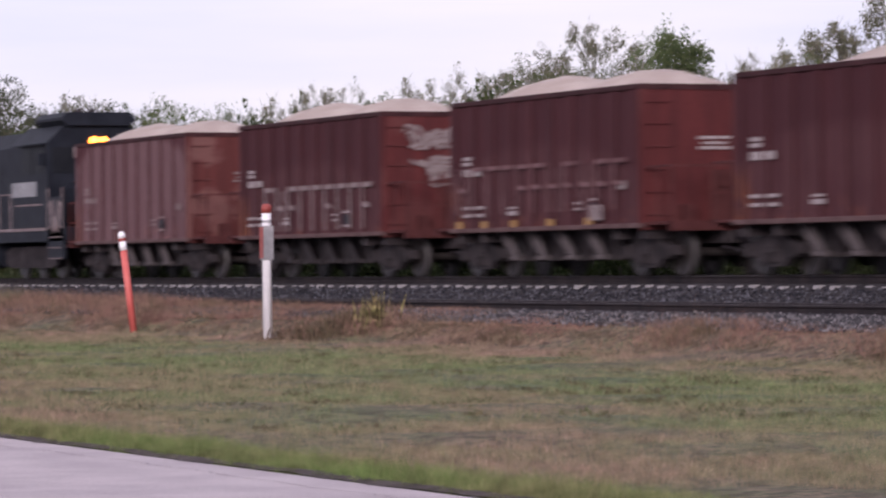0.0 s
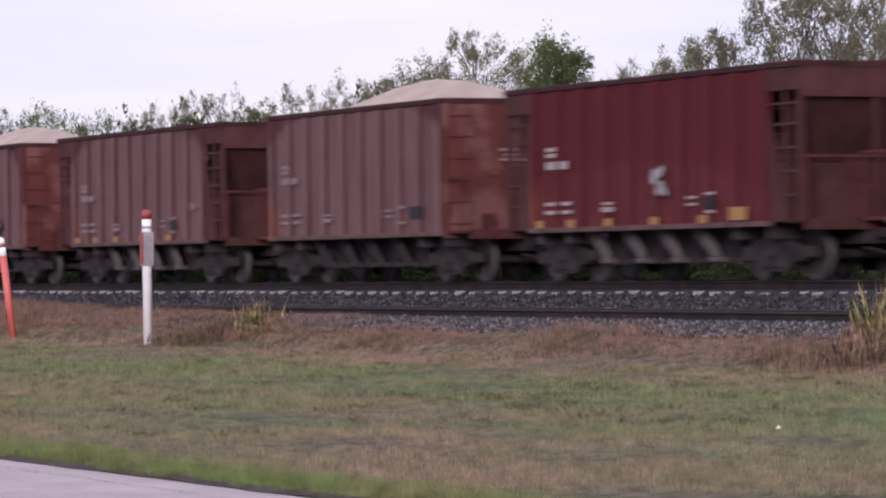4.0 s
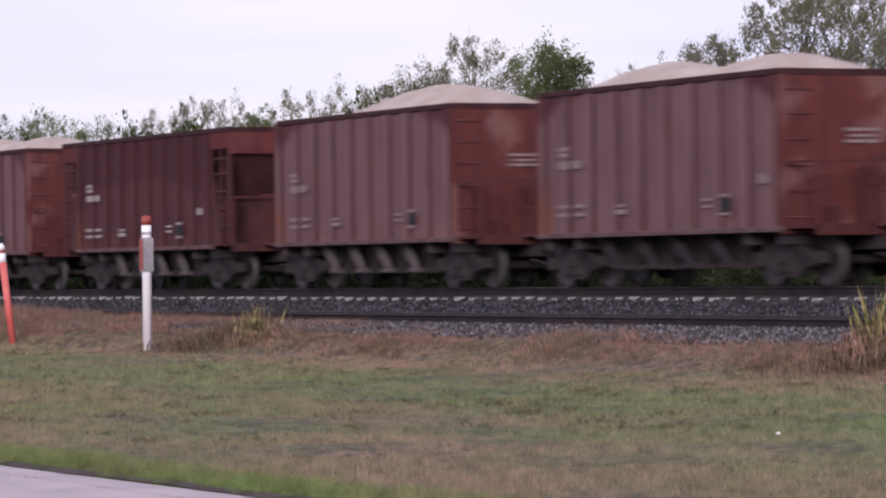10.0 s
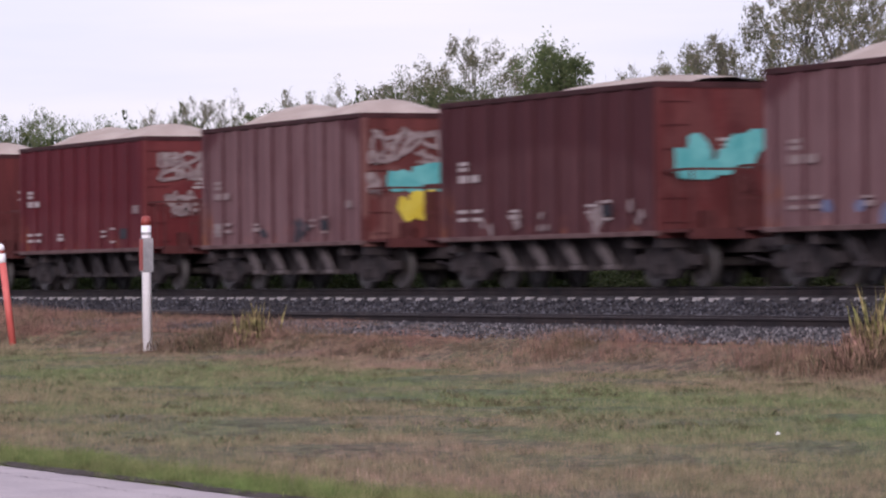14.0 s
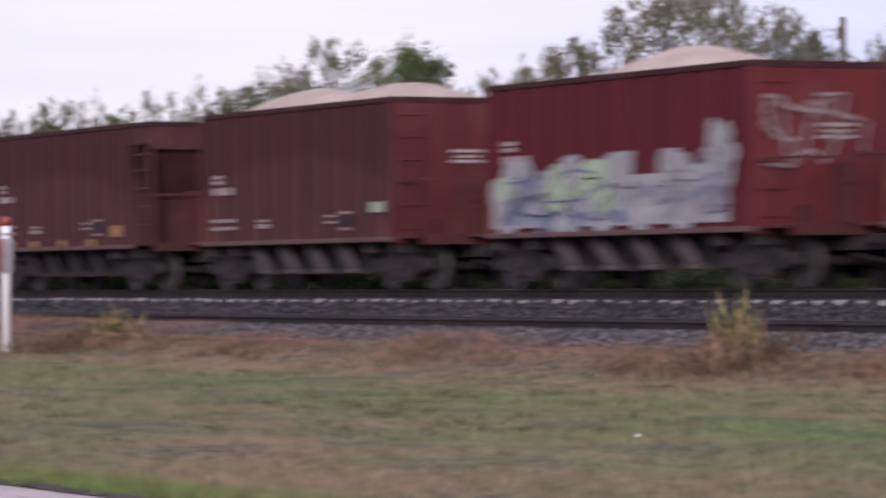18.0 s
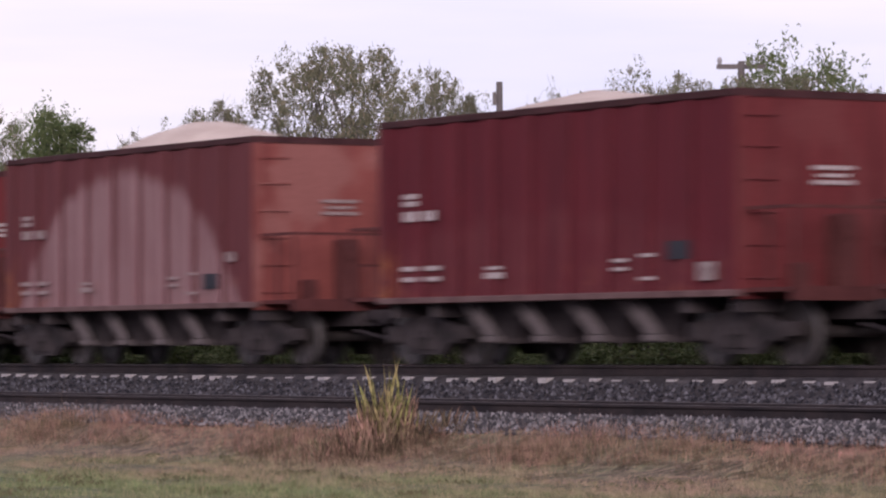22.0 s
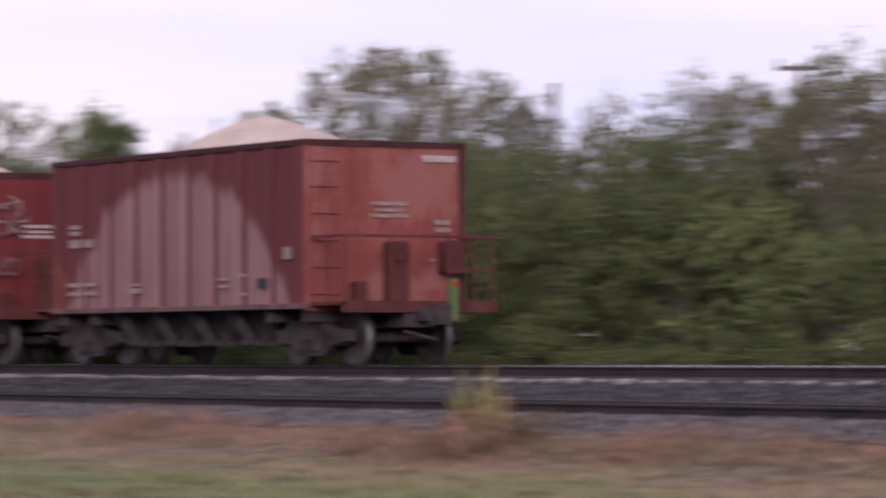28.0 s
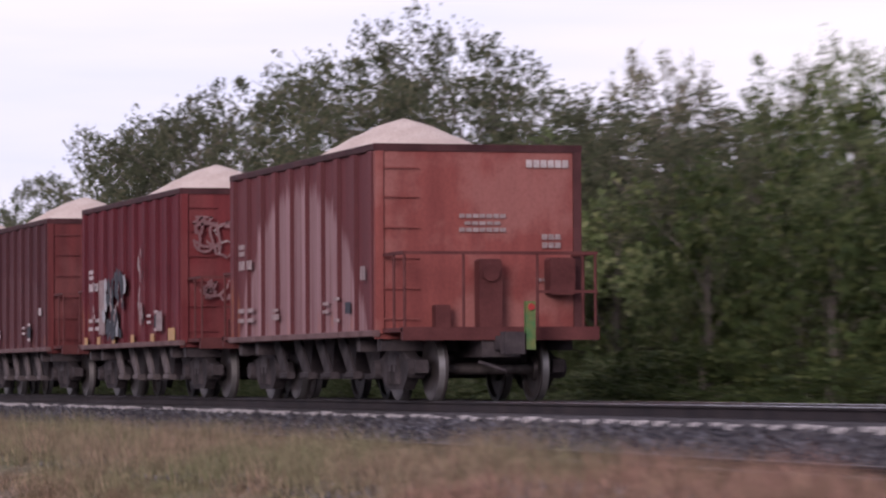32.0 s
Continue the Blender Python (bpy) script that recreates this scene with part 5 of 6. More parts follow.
for lift, sag in ((-0.75, 0.9), (-1.5, 1.1)):
    ends = [(p[0], p[1], p[2] + lift) for p in POLES]
    for a, b in zip(ends, ends[1:]):
        cable(a, b, sag, "thin dark sagging overhead cable")
    cable((-20, 46, 7.0 + lift), ends[0], 0.6, "thin dark sagging overhead cable")
    cable(ends[-1], (-330, 62, 8.6 + lift), 1.2, "thin dark sagging overhead cable")


# ---- trees and thicket ----
def leaf_cloud(rs, centres, radii, n, size, flat=0.8):
    """n small leaves strewn through uneven clumps, most of them in tighter sprays within each clump."""
    k = 6
    way = rs.normal(size=(len(centres), k, 3))
    way /= np.linalg.norm(way, axis=2, keepdims=True)
    sprays = (centres[:, None] + way * radii[:, None] * np.array([0.95, 0.95, 0.8]) * rs.uniform(0.5, 1.1, (len(centres), k, 1))).reshape(-1, 3)
    small = np.repeat(radii, k, 0) * rs.uniform(0.22, 0.5, (len(centres) * k, 1))
    loose = rs.uniform(0, 1, n) < 0.3
    pick = rs.randint(0, len(centres), n)
    sub = rs.randint(0, len(sprays), n)
    c0 = np.where(loose[:, None], centres[pick], sprays[sub])
    r0 = np.where(loose[:, None], radii[pick], small[sub])
    way = rs.normal(size=(n, 3))
    way /= np.linalg.norm(way, axis=1, keepdims=True)
    c = c0 + way * (rs.uniform(0.1, 1.0, n) ** 0.5)[:, None] * r0 * np.array([1, 1, flat])
    a = rs.normal(size=(n, 3))
    a /= np.linalg.norm(a, axis=1, keepdims=True)
    b = np.cross(a, rs.normal(size=(n, 3)))
    b /= np.linalg.norm(b, axis=1, keepdims=True)
    s = size * rs.uniform(0.55, 1.35, n)[:, None]
    v = np.stack([c - a * s * 0.8 - b * s * 0.55, c - a * s * 0.5 + b * s * 0.6, c + a * s * 0.85], 1)
    return v.reshape(-1, 3)


def quads_of(v):
    return np.arange(len(v)).reshape(-1, 4)


TREE_KINDS = {}


def tree_meshes(kind, seed):
    """Trunk-and-limb mesh and crown mesh of a tree 1 unit high; the crown of many small leaves in uneven clumps."""
    if (kind, seed) in TREE_KINDS:
        return TREE_KINDS[kind, seed]
    rs = np.random.RandomState(seed * 17 + len(kind))
    spec = {"olive": (L_OLIVE, 100, 23000, 0.0066, 0.40, 0.075, 0.30), "bright": (L_BRIGHT, 90, 21000, 0.0074, 0.36, 0.080, 0.16),
            "twiggy": (L_OLIVE, 60, 7500, 0.0066, 0.38, 0.055, 0.36), "green": (L_GREEN, 70, 11000, 0.0084, 0.42, 0.085, 0.22),
            "mass": (L_MASS, 95, 14000, 0.0092, 0.44, 0.085, 0.14), "bush": (L_BUSH, 44, 3600, 0.021, 0.48, 0.14, 0.10), "shade": (L_SHADE, 44, 3600, 0.022, 0.48, 0.14, 0.08)}[kind]
    mat, lumps, leaves, size, wide, lump_r, low = spec
    g = Geo()
    g.tube((0, 0, 0), (0.012, -0.006, 0.24), 0.017, 0.013, 8, False)
    g.tube((0.012, -0.006, 0.24), (-0.008, 0.008, 0.5), 0.013, 0.009, 8, False)
    g.tube((-0.008, 0.008, 0.5), (0.01, 0.0, 0.84), 0.009, 0.002, 6)
    cs, rr = [], []
    for i in range(lumps):
        a, hgt = rs.uniform(0, 6.283), low + (1 - low) * rs.uniform(0, 0.97) ** 0.8
        span = wide * (0.45 + 0.75 * math.sin(math.pi * min(1, (hgt - low) / (1 - low) * 0.8 + 0.15))) * rs.uniform(0.2, 1.0) ** 0.7
        if kind == "bright":
            span = wide * (1.15 - 0.95 * (hgt - low) / (1 - low)) * rs.uniform(0.2, 1.0) ** 0.7
        if kind in ("bush", "shade"):
            span = wide * math.sqrt(max(0.0, 1 - (hgt * 0.95) ** 2)) * rs.uniform(0.3, 1.05)
        c = (span * math.cos(a), span * math.sin(a), hgt - lump_r * 0.5)
        cs.append(c)
        rr.append(lump_r * rs.uniform(0.5, 1.35))
        if i % 2 and kind != "twiggy":
            continue
        # a limb that leaves the trunk steeply, then bends outward, and forks into twigs
        z0 = max(0.12, min(0.78, c[2] - rs.uniform(0.14, 0.34)))
        bend = (c[0] * 0.42 + rs.uniform(-0.03, 0.03), c[1] * 0.42 + rs.uniform(-0.03, 0.03), z0 + (c[2] - z0) * rs.uniform(0.5, 0.8))
        g.tube((0.0, 0.0, z0), bend, 0.0036, 0.0022, 4, False)
        g.tube(bend, c, 0.0022, 0.0008, 4, False)
        for _ in range(6 if kind == "twiggy" else 3):
            e = (c[0] + rs.uniform(-0.07, 0.07), c[1] + rs.uniform(-0.07, 0.07), c[2] + rs.uniform(-0.03, 0.07))
            g.tube(c, e, 0.0012, 0.0006, 3, False)
    v = leaf_cloud(rs, np.array(cs), np.array(rr)[:, None] * np.ones(3), leaves, size)
    v[:, 2] = np.maximum(v[:, 2], 0.01)
    TREE_KINDS[kind, seed] = (g.mesh("trunk", M_BARK), array_mesh("crown", v, np.arange(len(v)).reshape(-1, 3), mat))
    return TREE_KINDS[kind, seed]


TREE_WORDS = {"olive": ("tree", "dull olive broadleaf tree with an uneven open crown"), "bright": ("tree", "bright green bushy tree behind the track"),
              "twiggy": ("tree", "sparse half-bare tree with thin twigs"), "green": ("tree", "green leafy tree at the edge of the wood"), "mass": ("tree", "tall dense grey-green tree of the wood"),
              "bush": ("bush", "dense green bush in the trackside thicket"), "shade": ("bush", "green trackside thicket bush with shade put into its leaf colour")}


def plant(kind, seed, x, y, height, width, turn):
    cat, words = TREE_WORDS[kind]
    t = tagged(new(cat), words, cat, "trackside thicket" if cat == "bush" else "trees behind the track")
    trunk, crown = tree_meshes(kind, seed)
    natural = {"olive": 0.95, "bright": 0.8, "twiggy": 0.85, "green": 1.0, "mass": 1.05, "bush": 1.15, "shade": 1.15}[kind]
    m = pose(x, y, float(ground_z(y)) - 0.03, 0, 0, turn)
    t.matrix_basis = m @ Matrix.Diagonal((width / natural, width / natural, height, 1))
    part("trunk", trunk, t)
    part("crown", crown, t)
    return t


# bearing along the line, elevation of the top, distance line, width, kind
TREES = [
    (16.6, 2.15, 42.5, 6.0, "green"),
    (17.3, 2.1, 42.5, 4.4, "bright"), (18.1, 2.7, 42.5, 3.1, "twiggy"), (18.9, 2.55, 42.5, 3.3, "green"), (19.35, 2.6, 42.5, 3.0, "green"), (20.0, 2.5, 42.5, 3.1, "green"),
    (20.5, 2.35, 42.5, 2.8, "green"), (21.1, 2.6, 42.5, 2.8, "twiggy"), (21.5, 2.8, 42.5, 2.2, "twiggy"), (22.0, 2.8, 42.5, 2.6, "twiggy"), (22.5, 2.5, 42.5, 2.0, "green"),
    (23.3, 2.9, 43.5, 3.2, "twiggy"), (23.9, 3.0, 43.5, 3.4, "twiggy"), (24.5, 3.0, 43.5, 3.0, "olive"), (25.1, 3.2, 43.5, 3.4, "olive"), (25.75, 3.65, 43.5, 3.8, "olive"),
    (26.65, 3.55, 43.5, 3.6, "bright"), (27.1, 3.45, 43.5, 4.2, "bright"), (26.3, 2.9, 43.5, 4.5, "olive"), (27.7, 3.0, 43.5, 2.5, "twiggy"), (28.15, 3.2, 43.5, 2.5, "twiggy"), (28.7, 3.2, 43.5, 2.8, "olive"),
    (29.2, 3.6, 43.5, 3.4, "olive"), (29.7, 3.7, 43.5, 3.2, "twiggy"), (30.7, 4.45, 45, 4.0, "olive"), (31.2, 4.5, 45, 4.5, "olive"), (31.9, 3.9, 45, 3.1, "twiggy"),
    (32.4, 4.1, 45, 3.1, "olive"), (32.8, 3.8, 45, 2.7, "olive"), (33.6, 3.5, 45, 2.9, "twiggy"), (34.1, 3.8, 45, 2.0, "twiggy"), (34.8, 3.4, 45, 2.5, "twiggy"),
    (35.6, 4.0, 45, 3.3, "olive"), (36.1, 3.9, 45, 2.9, "olive"), (37.6, 4.45, 45, 5.2, "green"), (37.0, 3.7, 45, 3.3, "olive"), (38.4, 3.75, 45, 2.9, "olive"),
    (39.2, 3.75, 45, 3.3, "olive"), (39.9, 3.4, 45, 2.9, "olive"), (40.6, 3.3, 45, 3.7, "bright"), (40.2, 3.45, 45, 3.9, "bright"), (42.5, 3.5, 45, 4.1, "green"), (44, 3.6, 45, 4.1, "olive")]


def build_trees():
    rs = random.Random(11)
    x = -126.0
    while x > -183:
        h = float(np.interp(-x, [126, 134, 140, 147, 156, 162, 180], [6.7, 7.3, 8.4, 10.2, 9.6, 10.0, 9.9]))
        plant("mass", 1 + rs.randrange(3), x, rs.uniform(42.0, 44.5), h * rs.uniform(0.93, 1.0) - 0.35, rs.uniform(6.0, 8.0), rs.uniform(0, 360))
        x -= rs.uniform(3.6, 5.0)
    for x, h in ((-190, 7.4), (-199, 8.8), (-209, 8.0), (-221, 8.6), (-234, 8.2)):
        plant("mass", 1 + rs.randrange(3), x, rs.uniform(42.0, 46.0), h, 6.0, rs.uniform(0, 360))
    # the solid middle storey of the wood's edge
    x = -42.0
    while x > -182:
        kind = rs.choice(["green", "green", "mass", "olive"]) if x > -74 else rs.choice(["green", "shade", "shade"]) if x > -122 else rs.choice(["green", "mass", "mass"])
        plant(kind, 1 + rs.randrange(3), x, rs.uniform(41.3, 42.3), rs.uniform(4.6, 5.6) + (0.4 if -66 < x < -55 else 0) - (0.9 if x > -53 else 0) + (0.6 if x < -84 else 0), rs.uniform(3.6, 4.8), rs.uniform(0, 360))
        x -= rs.uniform(1.5, 2.2) if -104 < x < -56 else rs.uniform(2.2, 3.2)
    for i, (b, el, y, w, kind) in enumerate(TREES):
        x = spot(b, y)
        h = 1.44 + math.hypot(x, y) * math.tan(radians(el)) - 0.35
        plant(kind, 1 + i % 3, x, y, h, w, rs.uniform(0, 360))
    x = -34.0
    while x > -205:
        b = math.degrees(math.atan2(40.2, -x))
        el = 2.6 if b > 29.5 else 1.75
        h = max(2.4, (1.1 + math.hypot(x, 40.2) * math.tan(radians(el))) * rs.uniform(0.66, 1.0))
        # along this stretch the thicket's shade is carried by darker leaf colour
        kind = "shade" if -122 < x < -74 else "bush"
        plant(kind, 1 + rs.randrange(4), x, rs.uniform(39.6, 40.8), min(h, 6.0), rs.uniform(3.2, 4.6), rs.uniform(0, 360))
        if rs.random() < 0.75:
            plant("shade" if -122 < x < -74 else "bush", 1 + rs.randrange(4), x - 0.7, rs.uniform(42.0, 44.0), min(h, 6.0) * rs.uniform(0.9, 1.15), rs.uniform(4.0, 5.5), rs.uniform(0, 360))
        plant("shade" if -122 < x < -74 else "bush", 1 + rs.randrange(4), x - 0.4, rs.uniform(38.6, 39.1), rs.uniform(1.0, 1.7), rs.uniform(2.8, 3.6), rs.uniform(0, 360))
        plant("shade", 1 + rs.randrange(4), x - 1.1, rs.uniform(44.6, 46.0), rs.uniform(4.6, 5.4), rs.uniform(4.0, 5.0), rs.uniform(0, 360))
        x -= rs.uniform(1.6, 2.3)


build_trees()


# ---- grass, stones and weeds ----
def blades(rs, x, y, z, height, width, lean, corners=4):
    """One blade of grass each: a bent pair of triangles, or a single one."""
    n = len(x)
    a = rs.uniform(0, 6.283, n)
    out = np.stack([np.cos(a), np.sin(a), np.zeros(n)], 1)
    side = np.stack([-np.sin(a), np.cos(a), np.zeros(n)], 1)
    face = rs.uniform(-1.2, 1.2, n)
    side = side * np.cos(face)[:, None] + out * np.sin(face)[:, None]
    base = np.stack([x, y, z], 1)
    h, w, l = height[:, None], width[:, None], (lean * height)[:, None]
    up = np.array([0, 0, 1.0])
    v = np.stack([base - side * w * 0.5, base + side * w * 0.5, base + up * h * 0.6 + out * l * 0.35 + side * w * 0.3, base + up * h + out * l], 1)
    if corners == 3:
        v = v[:, (0, 1, 3)]
    return v.reshape(-1, 3)


def stuff(name, v, material, label, category, corners=4):
    ob = new(name, array_mesh(name, v, np.arange(len(v)).reshape(-1, corners), material))
    return tagged(ob, label, category, kind="stuff")


def patches(x, y, seed):
    """Smooth uneven patches about one unit wide, 0 to 1."""
    table = np.random.RandomState(seed).uniform(0, 1, (256, 256))
    i, j = np.floor(x).astype(int), np.floor(y).astype(int)
    u, v = x - i, y - j
    u, v = u * u * (3 - 2 * u), v * v * (3 - 2 * v)
    at = lambda a, b: table[a % 256, b % 256]
    return (at(i, j) * (1 - u) + at(i + 1, j) * u) * (1 - v) + (at(i, j + 1) * (1 - u) + at(i + 1, j + 1) * u) * v


def build_grass():
    rs = np.random.RandomState(7)
    n = 2100000
    b, r = np.radians(rs.uniform(13.5, 44, n)), rs.uniform(24, 100, n)
    x, y = -r * np.cos(b), r * np.sin(b)
    keep = (y > 9.75) & (y < 26.4)
    x, y, r = x[keep], y[keep], r[keep]
    clump = 0.50 + 0.5 * patches(x * 0.8, y * 0.5, 1) + 2.2 * patches(x * 4.2, y * 2.0, 2) ** 4 + 2.0 * patches(x * 10.0, y * 4.5, 9) ** 4
    v = blades(rs, x, y, ground_z(y) - 0.01, 0.040 * clump * rs.uniform(0.4, 1.5, len(x)), 0.0026 * r / 26, rs.uniform(0.1, 0.8, len(x)), 3)
    stuff("mown_grass", v, G_LAWN, "patchy mown grass, green and dry tan", "grass", 3)
    n = 160000
    x, y = rs.uniform(-185, -92, n), rs.uniform(17, 26.6, n)
    clump = 0.4 + 1.6 * patches(x * 1.2, y * 0.8, 3) ** 2
    v = blades(rs, x, y, ground_z(y) - 0.01, 0.055 * clump * rs.uniform(0.4, 1.5, n), np.full(n, 0.011), rs.uniform(0.1, 0.8, n), 3)
    stuff("mown_grass", v, G_LAWN, "patchy mown grass farther along the tracks", "grass", 3)
    n = 240000
    x, y = rs.uniform(-60, -17, n), 9.46 + np.abs(rs.normal(0, 0.42, n))
    v = blades(rs, x, y, ground_z(y) - 0.02, rs.uniform(0.07, 0.22, n) * (0.45 + 0.95 * patches(x * 4.0, y * 2.0, 6)) * np.exp(-np.abs(y - 9.6) * 0.7), rs.uniform(0.002, 0.0036, n), rs.uniform(0.1, 0.6, n), 3)
    stuff("roadside_grass", v, G_EDGE, "taller green grass fringing the road edge", "grass", 3)
    k = 4200
    cx = rs.uniform(-170, -30, k)
    cy = 26.4 + rs.normal(0, 0.42, k) * np.clip(1.4 + cx / 130, 0.45, 1.0) + 1.3 * (cx < -48) * rs.uniform(0, 1, k) ** 2
    n = 240000
    p = rs.randint(0, k, n)
    size = rs.uniform(0.08, 0.32, k) * (0.65 + 0.5 * np.sin(cx * 0.7) * np.sin(cx * 0.23 + 1))
    x, y = cx[p] + rs.normal(0, 0.2, n), cy[p] + rs.normal(0, 0.15, n)
    h = np.maximum(0.05, size[p] * rs.uniform(0.4, 1.25, n) * np.where(rs.uniform(0, 1, n) < 0.06, 1.7, 1.0) * np.exp(-((y - 26.3) / 1.25) ** 2))
    v = blades(rs, x, y, ground_z(y) - 0.02, h, rs.uniform(0.004, 0.008, n), rs.uniform(0.1, 0.6, n), 3)
    v = v.reshape(-1, 3, 3)
    stuff("tall_dry_grass", v[x > -93].reshape(-1, 3), G_RED, "shin-high reddish dry grass along the ballast", "grass", 3)
    stuff("tall_dry_grass", v[x <= -93].reshape(-1, 3), G_VERGE, "shin-high tan and green grass along the ballast", "grass", 3)
    # farther along, the grass has crept over the siding
    k = 2400
    cx = rs.uniform(-190, -56, k)
    cy = rs.uniform(26.8, 29.3, k) - np.clip((cx + 84) / 28, 0, 1) * 0.6
    n = 130000
    p = rs.randint(0, k, n)
    x, y = cx[p] + rs.normal(0, 0.25, n), cy[p] + rs.normal(0, 0.18, n)
    h = rs.uniform(0.10, 0.30, n) * (0.6 + 0.7 * patches(x * 0.8, y, 8)) * np.clip((-54.0 - x) / 24.0, 0.2, 1.7)
    v = blades(rs, x, y, np.interp(y, [26.9, 28.0, 29.4], [0.42, 0.545, 0.57]) - 0.02, h, rs.uniform(0.006, 0.011, n), rs.uniform(0.1, 0.6, n), 3).reshape(-1, 3, 3)
    stuff("tall_dry_grass", v[x > -93].reshape(-1, 3), G_RED, "reddish dry grass grown over the ballast edge", "grass", 3)
    stuff("tall_dry_grass", v[x <= -93].reshape(-1, 3), G_VERGE, "tan and reddish dry grass grown over the siding", "grass", 3)
    k = 170
    cx, cy = rs.uniform(-150, -30, k), 26.05 + rs.normal(0, 0.2, k)
    n = 26000
    p = rs.randint(0, k, n)
    x, y = cx[p] + rs.normal(0, 0.34, n), cy[p] + rs.normal(0, 0.12, n)
    h = rs.uniform(0.06, 0.24, n) * np.exp(-((x - cx[p]) / 0.5) ** 2)
    stuff("dark_weeds", blades(rs, x, y, ground_z(y) - 0.02, h, rs.uniform(0.004, 0.009, n), rs.uniform(0.1, 0.7, n), 3), G_DARK, "dark brown weeds before the dry grass", "weeds", 3)
    k = 620
    cx, cy, cr = rs.uniform(-95, -30, k), rs.uniform(11, 25.5, k), rs.uniform(0.05, 0.2, k)
    n = 34000
    p = rs.randint(0, k, n)
    x, y = cx[p] + rs.normal(0, 1, n) * cr[p] * 1.6, cy[p] + rs.normal(0, 1, n) * cr[p]
    v = blades(rs, x, y, ground_z(y) - 0.01, rs.uniform(0.03, 0.085, n), rs.uniform(0.004, 0.008, n), rs.uniform(0.4, 1.2, n))
    stuff("weed_clumps", v, G_WEED, "low dark weed clumps scattered in the grass", "weeds")


def build_tuft(bearing, y, height, spread, n, seed, label, lean=0.45, material=G_TUFT):
    rs = np.random.RandomState(seed)
    x0 = spot(bearing, y)
    x, yy = x0 + rs.normal(0, spread, n), y + rs.normal(0, spread * 0.7, n)
    fall = np.exp(-((x - x0) / (2.0 * spread)) ** 2)
    h = height * fall * (0.22 + 0.78 * rs.uniform(0, 1, n) ** 1.8)
    v = blades(rs, x, yy, ground_z(yy) - 0.02, h, rs.uniform(0.002, 0.005, n), rs.uniform(0.02, lean, n))
    ob = new("grass_tuft", array_mesh("grass_tuft", v, quads_of(v), material))
    tagged(ob, label, "grass tuft", kind="stuff")


def build_stones():
    rs = np.random.RandomState(9)
    tones = []
    for name, dark, pale in (("pale_ballast_stone", (0.034, 0.032, 0.037), (0.22, 0.20, 0.21)), ("grimy_ballast_stone", (0.018, 0.017, 0.022), (0.125, 0.12, 0.14))):
        m, t, b = base_mat(name, 0.9)
        geo = t.nodes.new("ShaderNodeNewGeometry")
        t.links.new(mixc(t, mathn(t, "POWER", geo.outputs["Random Per Island"], 2.2), dark, pale), b.inputs["Base Color"])
        tones.append(m)
    for y0, y1, n, low, m in ((26.8, 28.75, 26000, -150, tones[0]), (31.3, 32.78, 24000, -150, tones[1]), (36.0, 38.0, 3000, -120, tones[1])):
        x = -30 - (rs.uniform(0, 1, n) ** 1.5) * (-30 - low)
        y = rs.uniform(y0, y1, n)
        c = np.stack([x, y, np.interp(y, [26.8, 27.0, 28.0, 28.75, 31.6, 32.0, 32.70, 32.88, 35.6, 36.5, 38.3], [0.40, 0.44, 0.545, 0.575, 0.575, 0.64, 0.88, 0.988, 0.988, 0.77, 0.38]) + 0.01], 1)
        s = rs.uniform(0.018, 0.042, n)[:, None]
        ax = np.array([(1, 0, 0), (-1, 0, 0), (0, 1, 0), (0, -1, 0), (0, 0, 1), (0, 0, -1)], float)
        v = c[:, None, :] + ax[None] * s[:, None] * rs.uniform(0.6, 1.4, (n, 6, 1)) + rs.normal(0, 0.006, (n, 6, 3))
        f = np.array([(0, 2, 4), (2, 1, 4), (1, 3, 4), (3, 0, 4), (2, 0, 5), (1, 2, 5), (3, 1, 5), (0, 3, 5)])
        faces = (np.arange(n)[:, None, None] * 6 + f[None]).reshape(-1, 3)
        tagged(new("ballast_stones", array_mesh("ballast_stones", v.reshape(-1, 3), faces, m)), "loose grey crushed ballast stones", "ballast", kind="stuff")


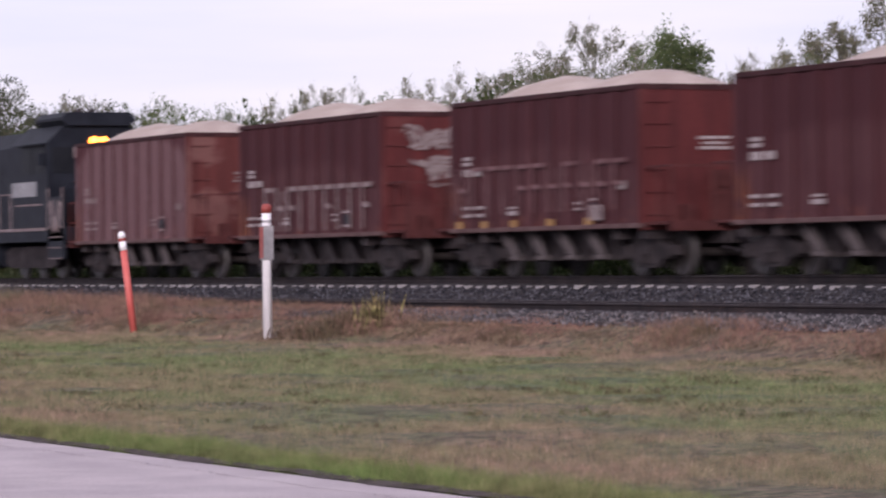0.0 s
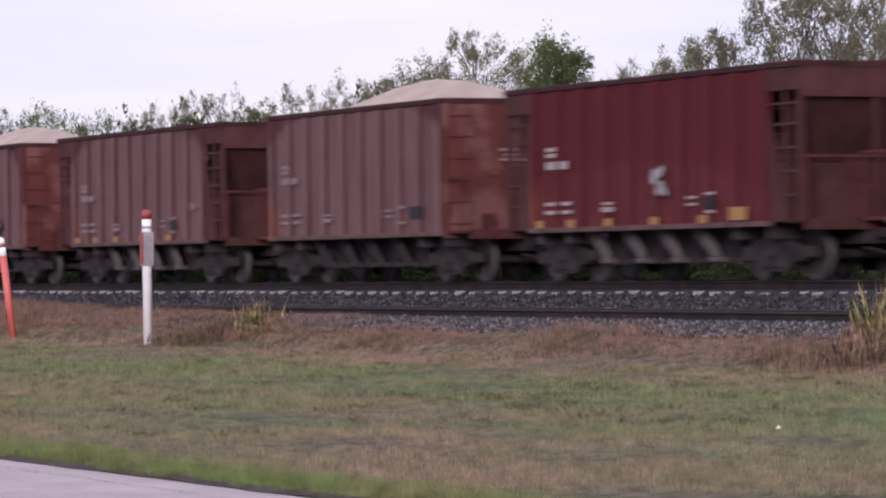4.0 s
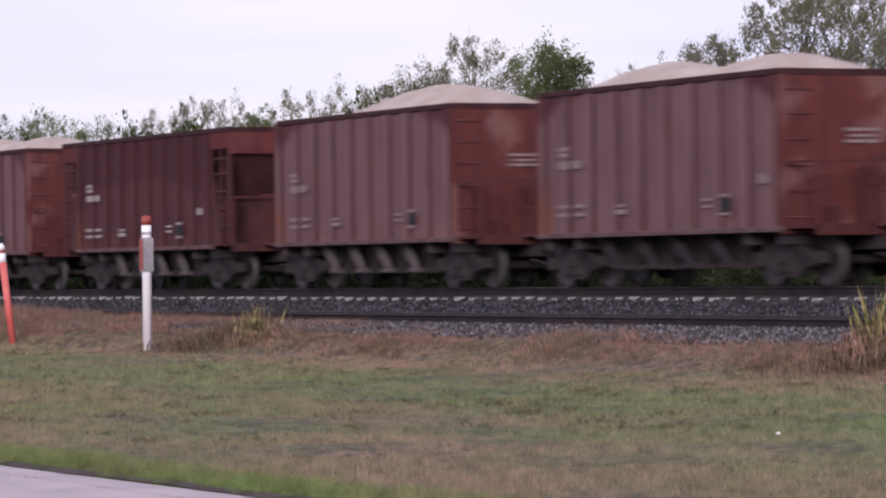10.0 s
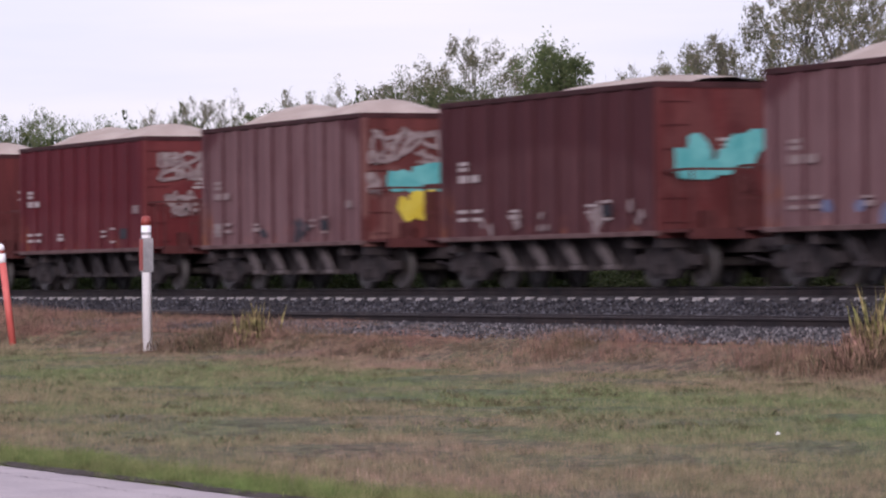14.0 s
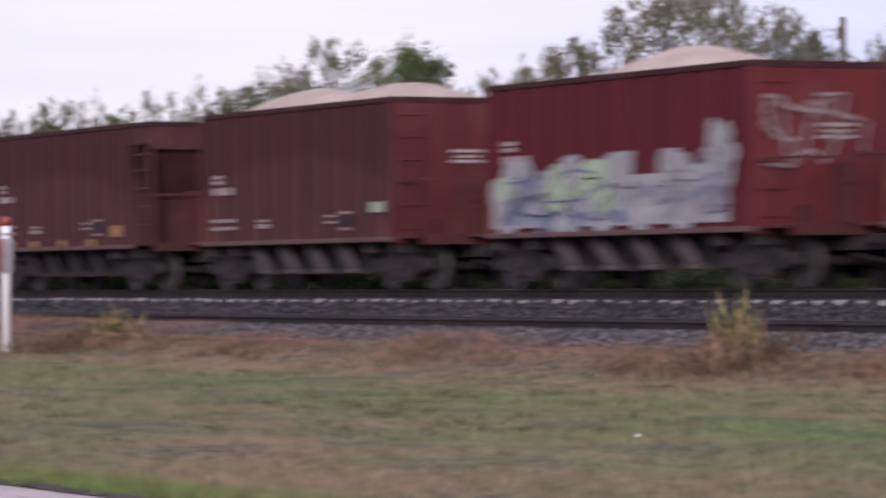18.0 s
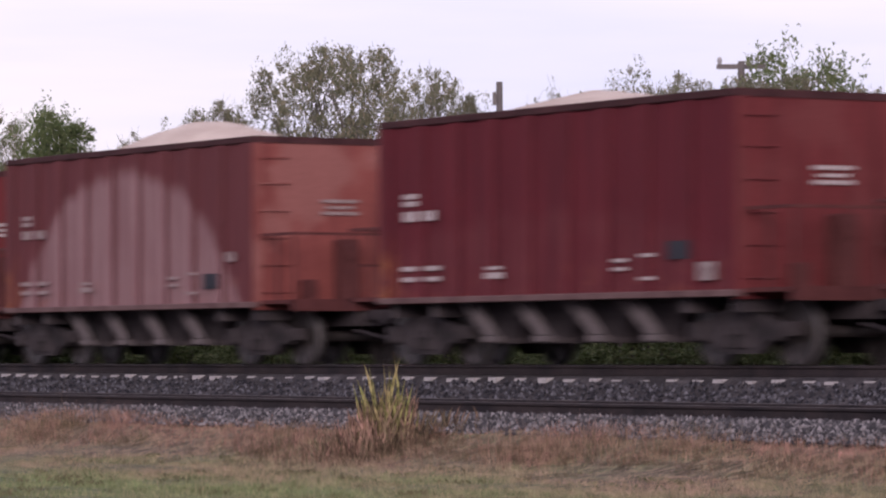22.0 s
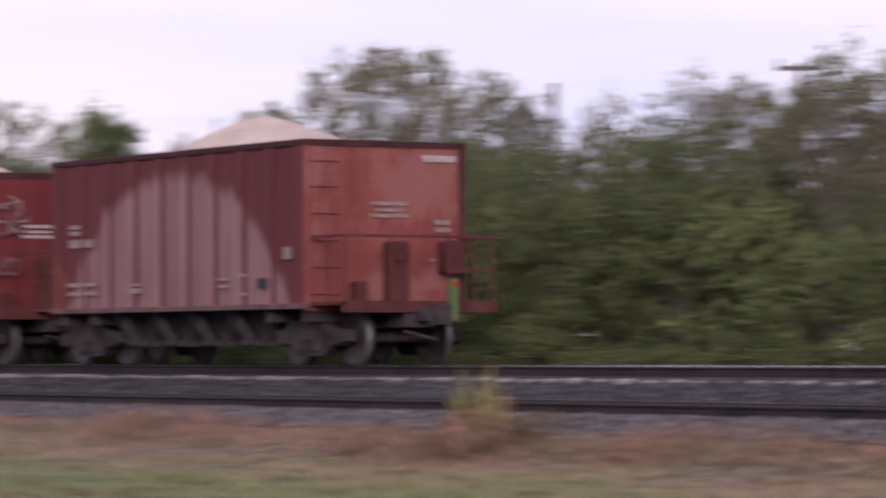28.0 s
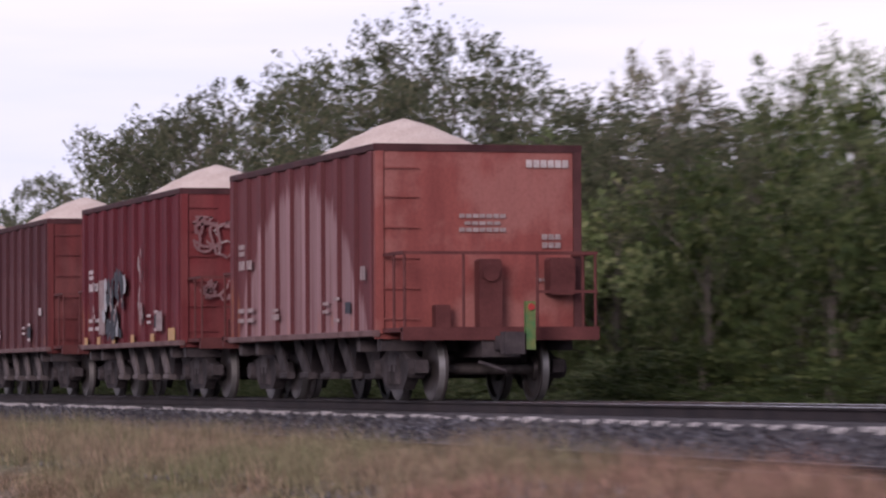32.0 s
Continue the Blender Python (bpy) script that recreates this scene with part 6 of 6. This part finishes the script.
build_grass()
build_tuft(31.67, 26.3, 1.15, 0.20, 190, 1, "slender tan-green grass tuft beside the ballast", 0.32)
build_tuft(31.62, 26.28, 0.66, 0.30, 1500, 5, "bushy reddish foot of the tall tuft", 0.35, G_RED)
build_tuft(31.60, 26.15, 0.34, 0.75, 2000, 2, "low brown grass clump round the tall tuft", 0.45, G_DARK)
build_tuft(22.35, 26.3, 0.80, 0.19, 400, 3, "dry tan grass tuft beside the ballast", 0.26)
build_tuft(22.35, 26.3, 0.45, 0.32, 900, 6, "dry brown foot of the tan tuft", 0.35, G_RED)
build_tuft(21.75, 26.1, 0.40, 0.85, 2200, 4, "low dark grass clump near the ballast", 0.45, G_DARK)
build_stones()
litter = Geo().add([(-0.02, -0.01, 0.0), (0.015, -0.012, 0.0), (0.025, 0.012, 0.004), (-0.012, 0.016, 0.0), (0.0, 0.0, 0.03), (0.012, 0.008, 0.02)], [(0, 1, 5, 4), (1, 2, 5), (2, 3, 4, 5), (3, 0, 4), (0, 3, 2, 1)])
tagged(new("litter", litter.mesh("litter", M_WHITE)), "crumpled scrap of white paper lying in the grass", "litter").matrix_basis = pose(-28.5, 16.6, 0.03, 0, 0, 30)


def motions():
    for k, wagon in enumerate(WAGONS):
        walk(wagon, [(t, pose(s - k * PITCH - HX, Y_FAR, Z_FAR)) for t, s in TRAIN])
    # the wheels roll along the rail while their wagon passes
    ts, ss = [a for a, _ in TRAIN], [b for _, b in TRAIN]
    for k, wagon in enumerate(WAGONS):
        rolled = [(i / 30, float(np.interp(i / 30, ts, ss)) - k * PITCH) for i in range(961)]
        seen = [(t, s) for t, s in rolled if -160 < s < -12]
        wheels = [ob for b in wagon.children if b.name.startswith("bogie") for ob in b.children if ob.name.startswith("wheelset")]
        for ob in wheels:
            at = ob.matrix_basis.translation.x
            rows = [(t, pose(at, 0, 0.457, 0, math.degrees((s - seen[0][1]) / 0.457) % 360, 0)) for t, s in seen]
            rows = [(0.0, rows[0][1])] * (rows[0][0] > 0) + rows + [(32.0, rows[-1][1])] * (rows[-1][0] < 32)
            walk(ob, rows)
    walk(LOCO, [(t, pose(s - 40 * PITCH - HX, Y_FAR, Z_FAR)) for t, s in TRAIN])


motions()
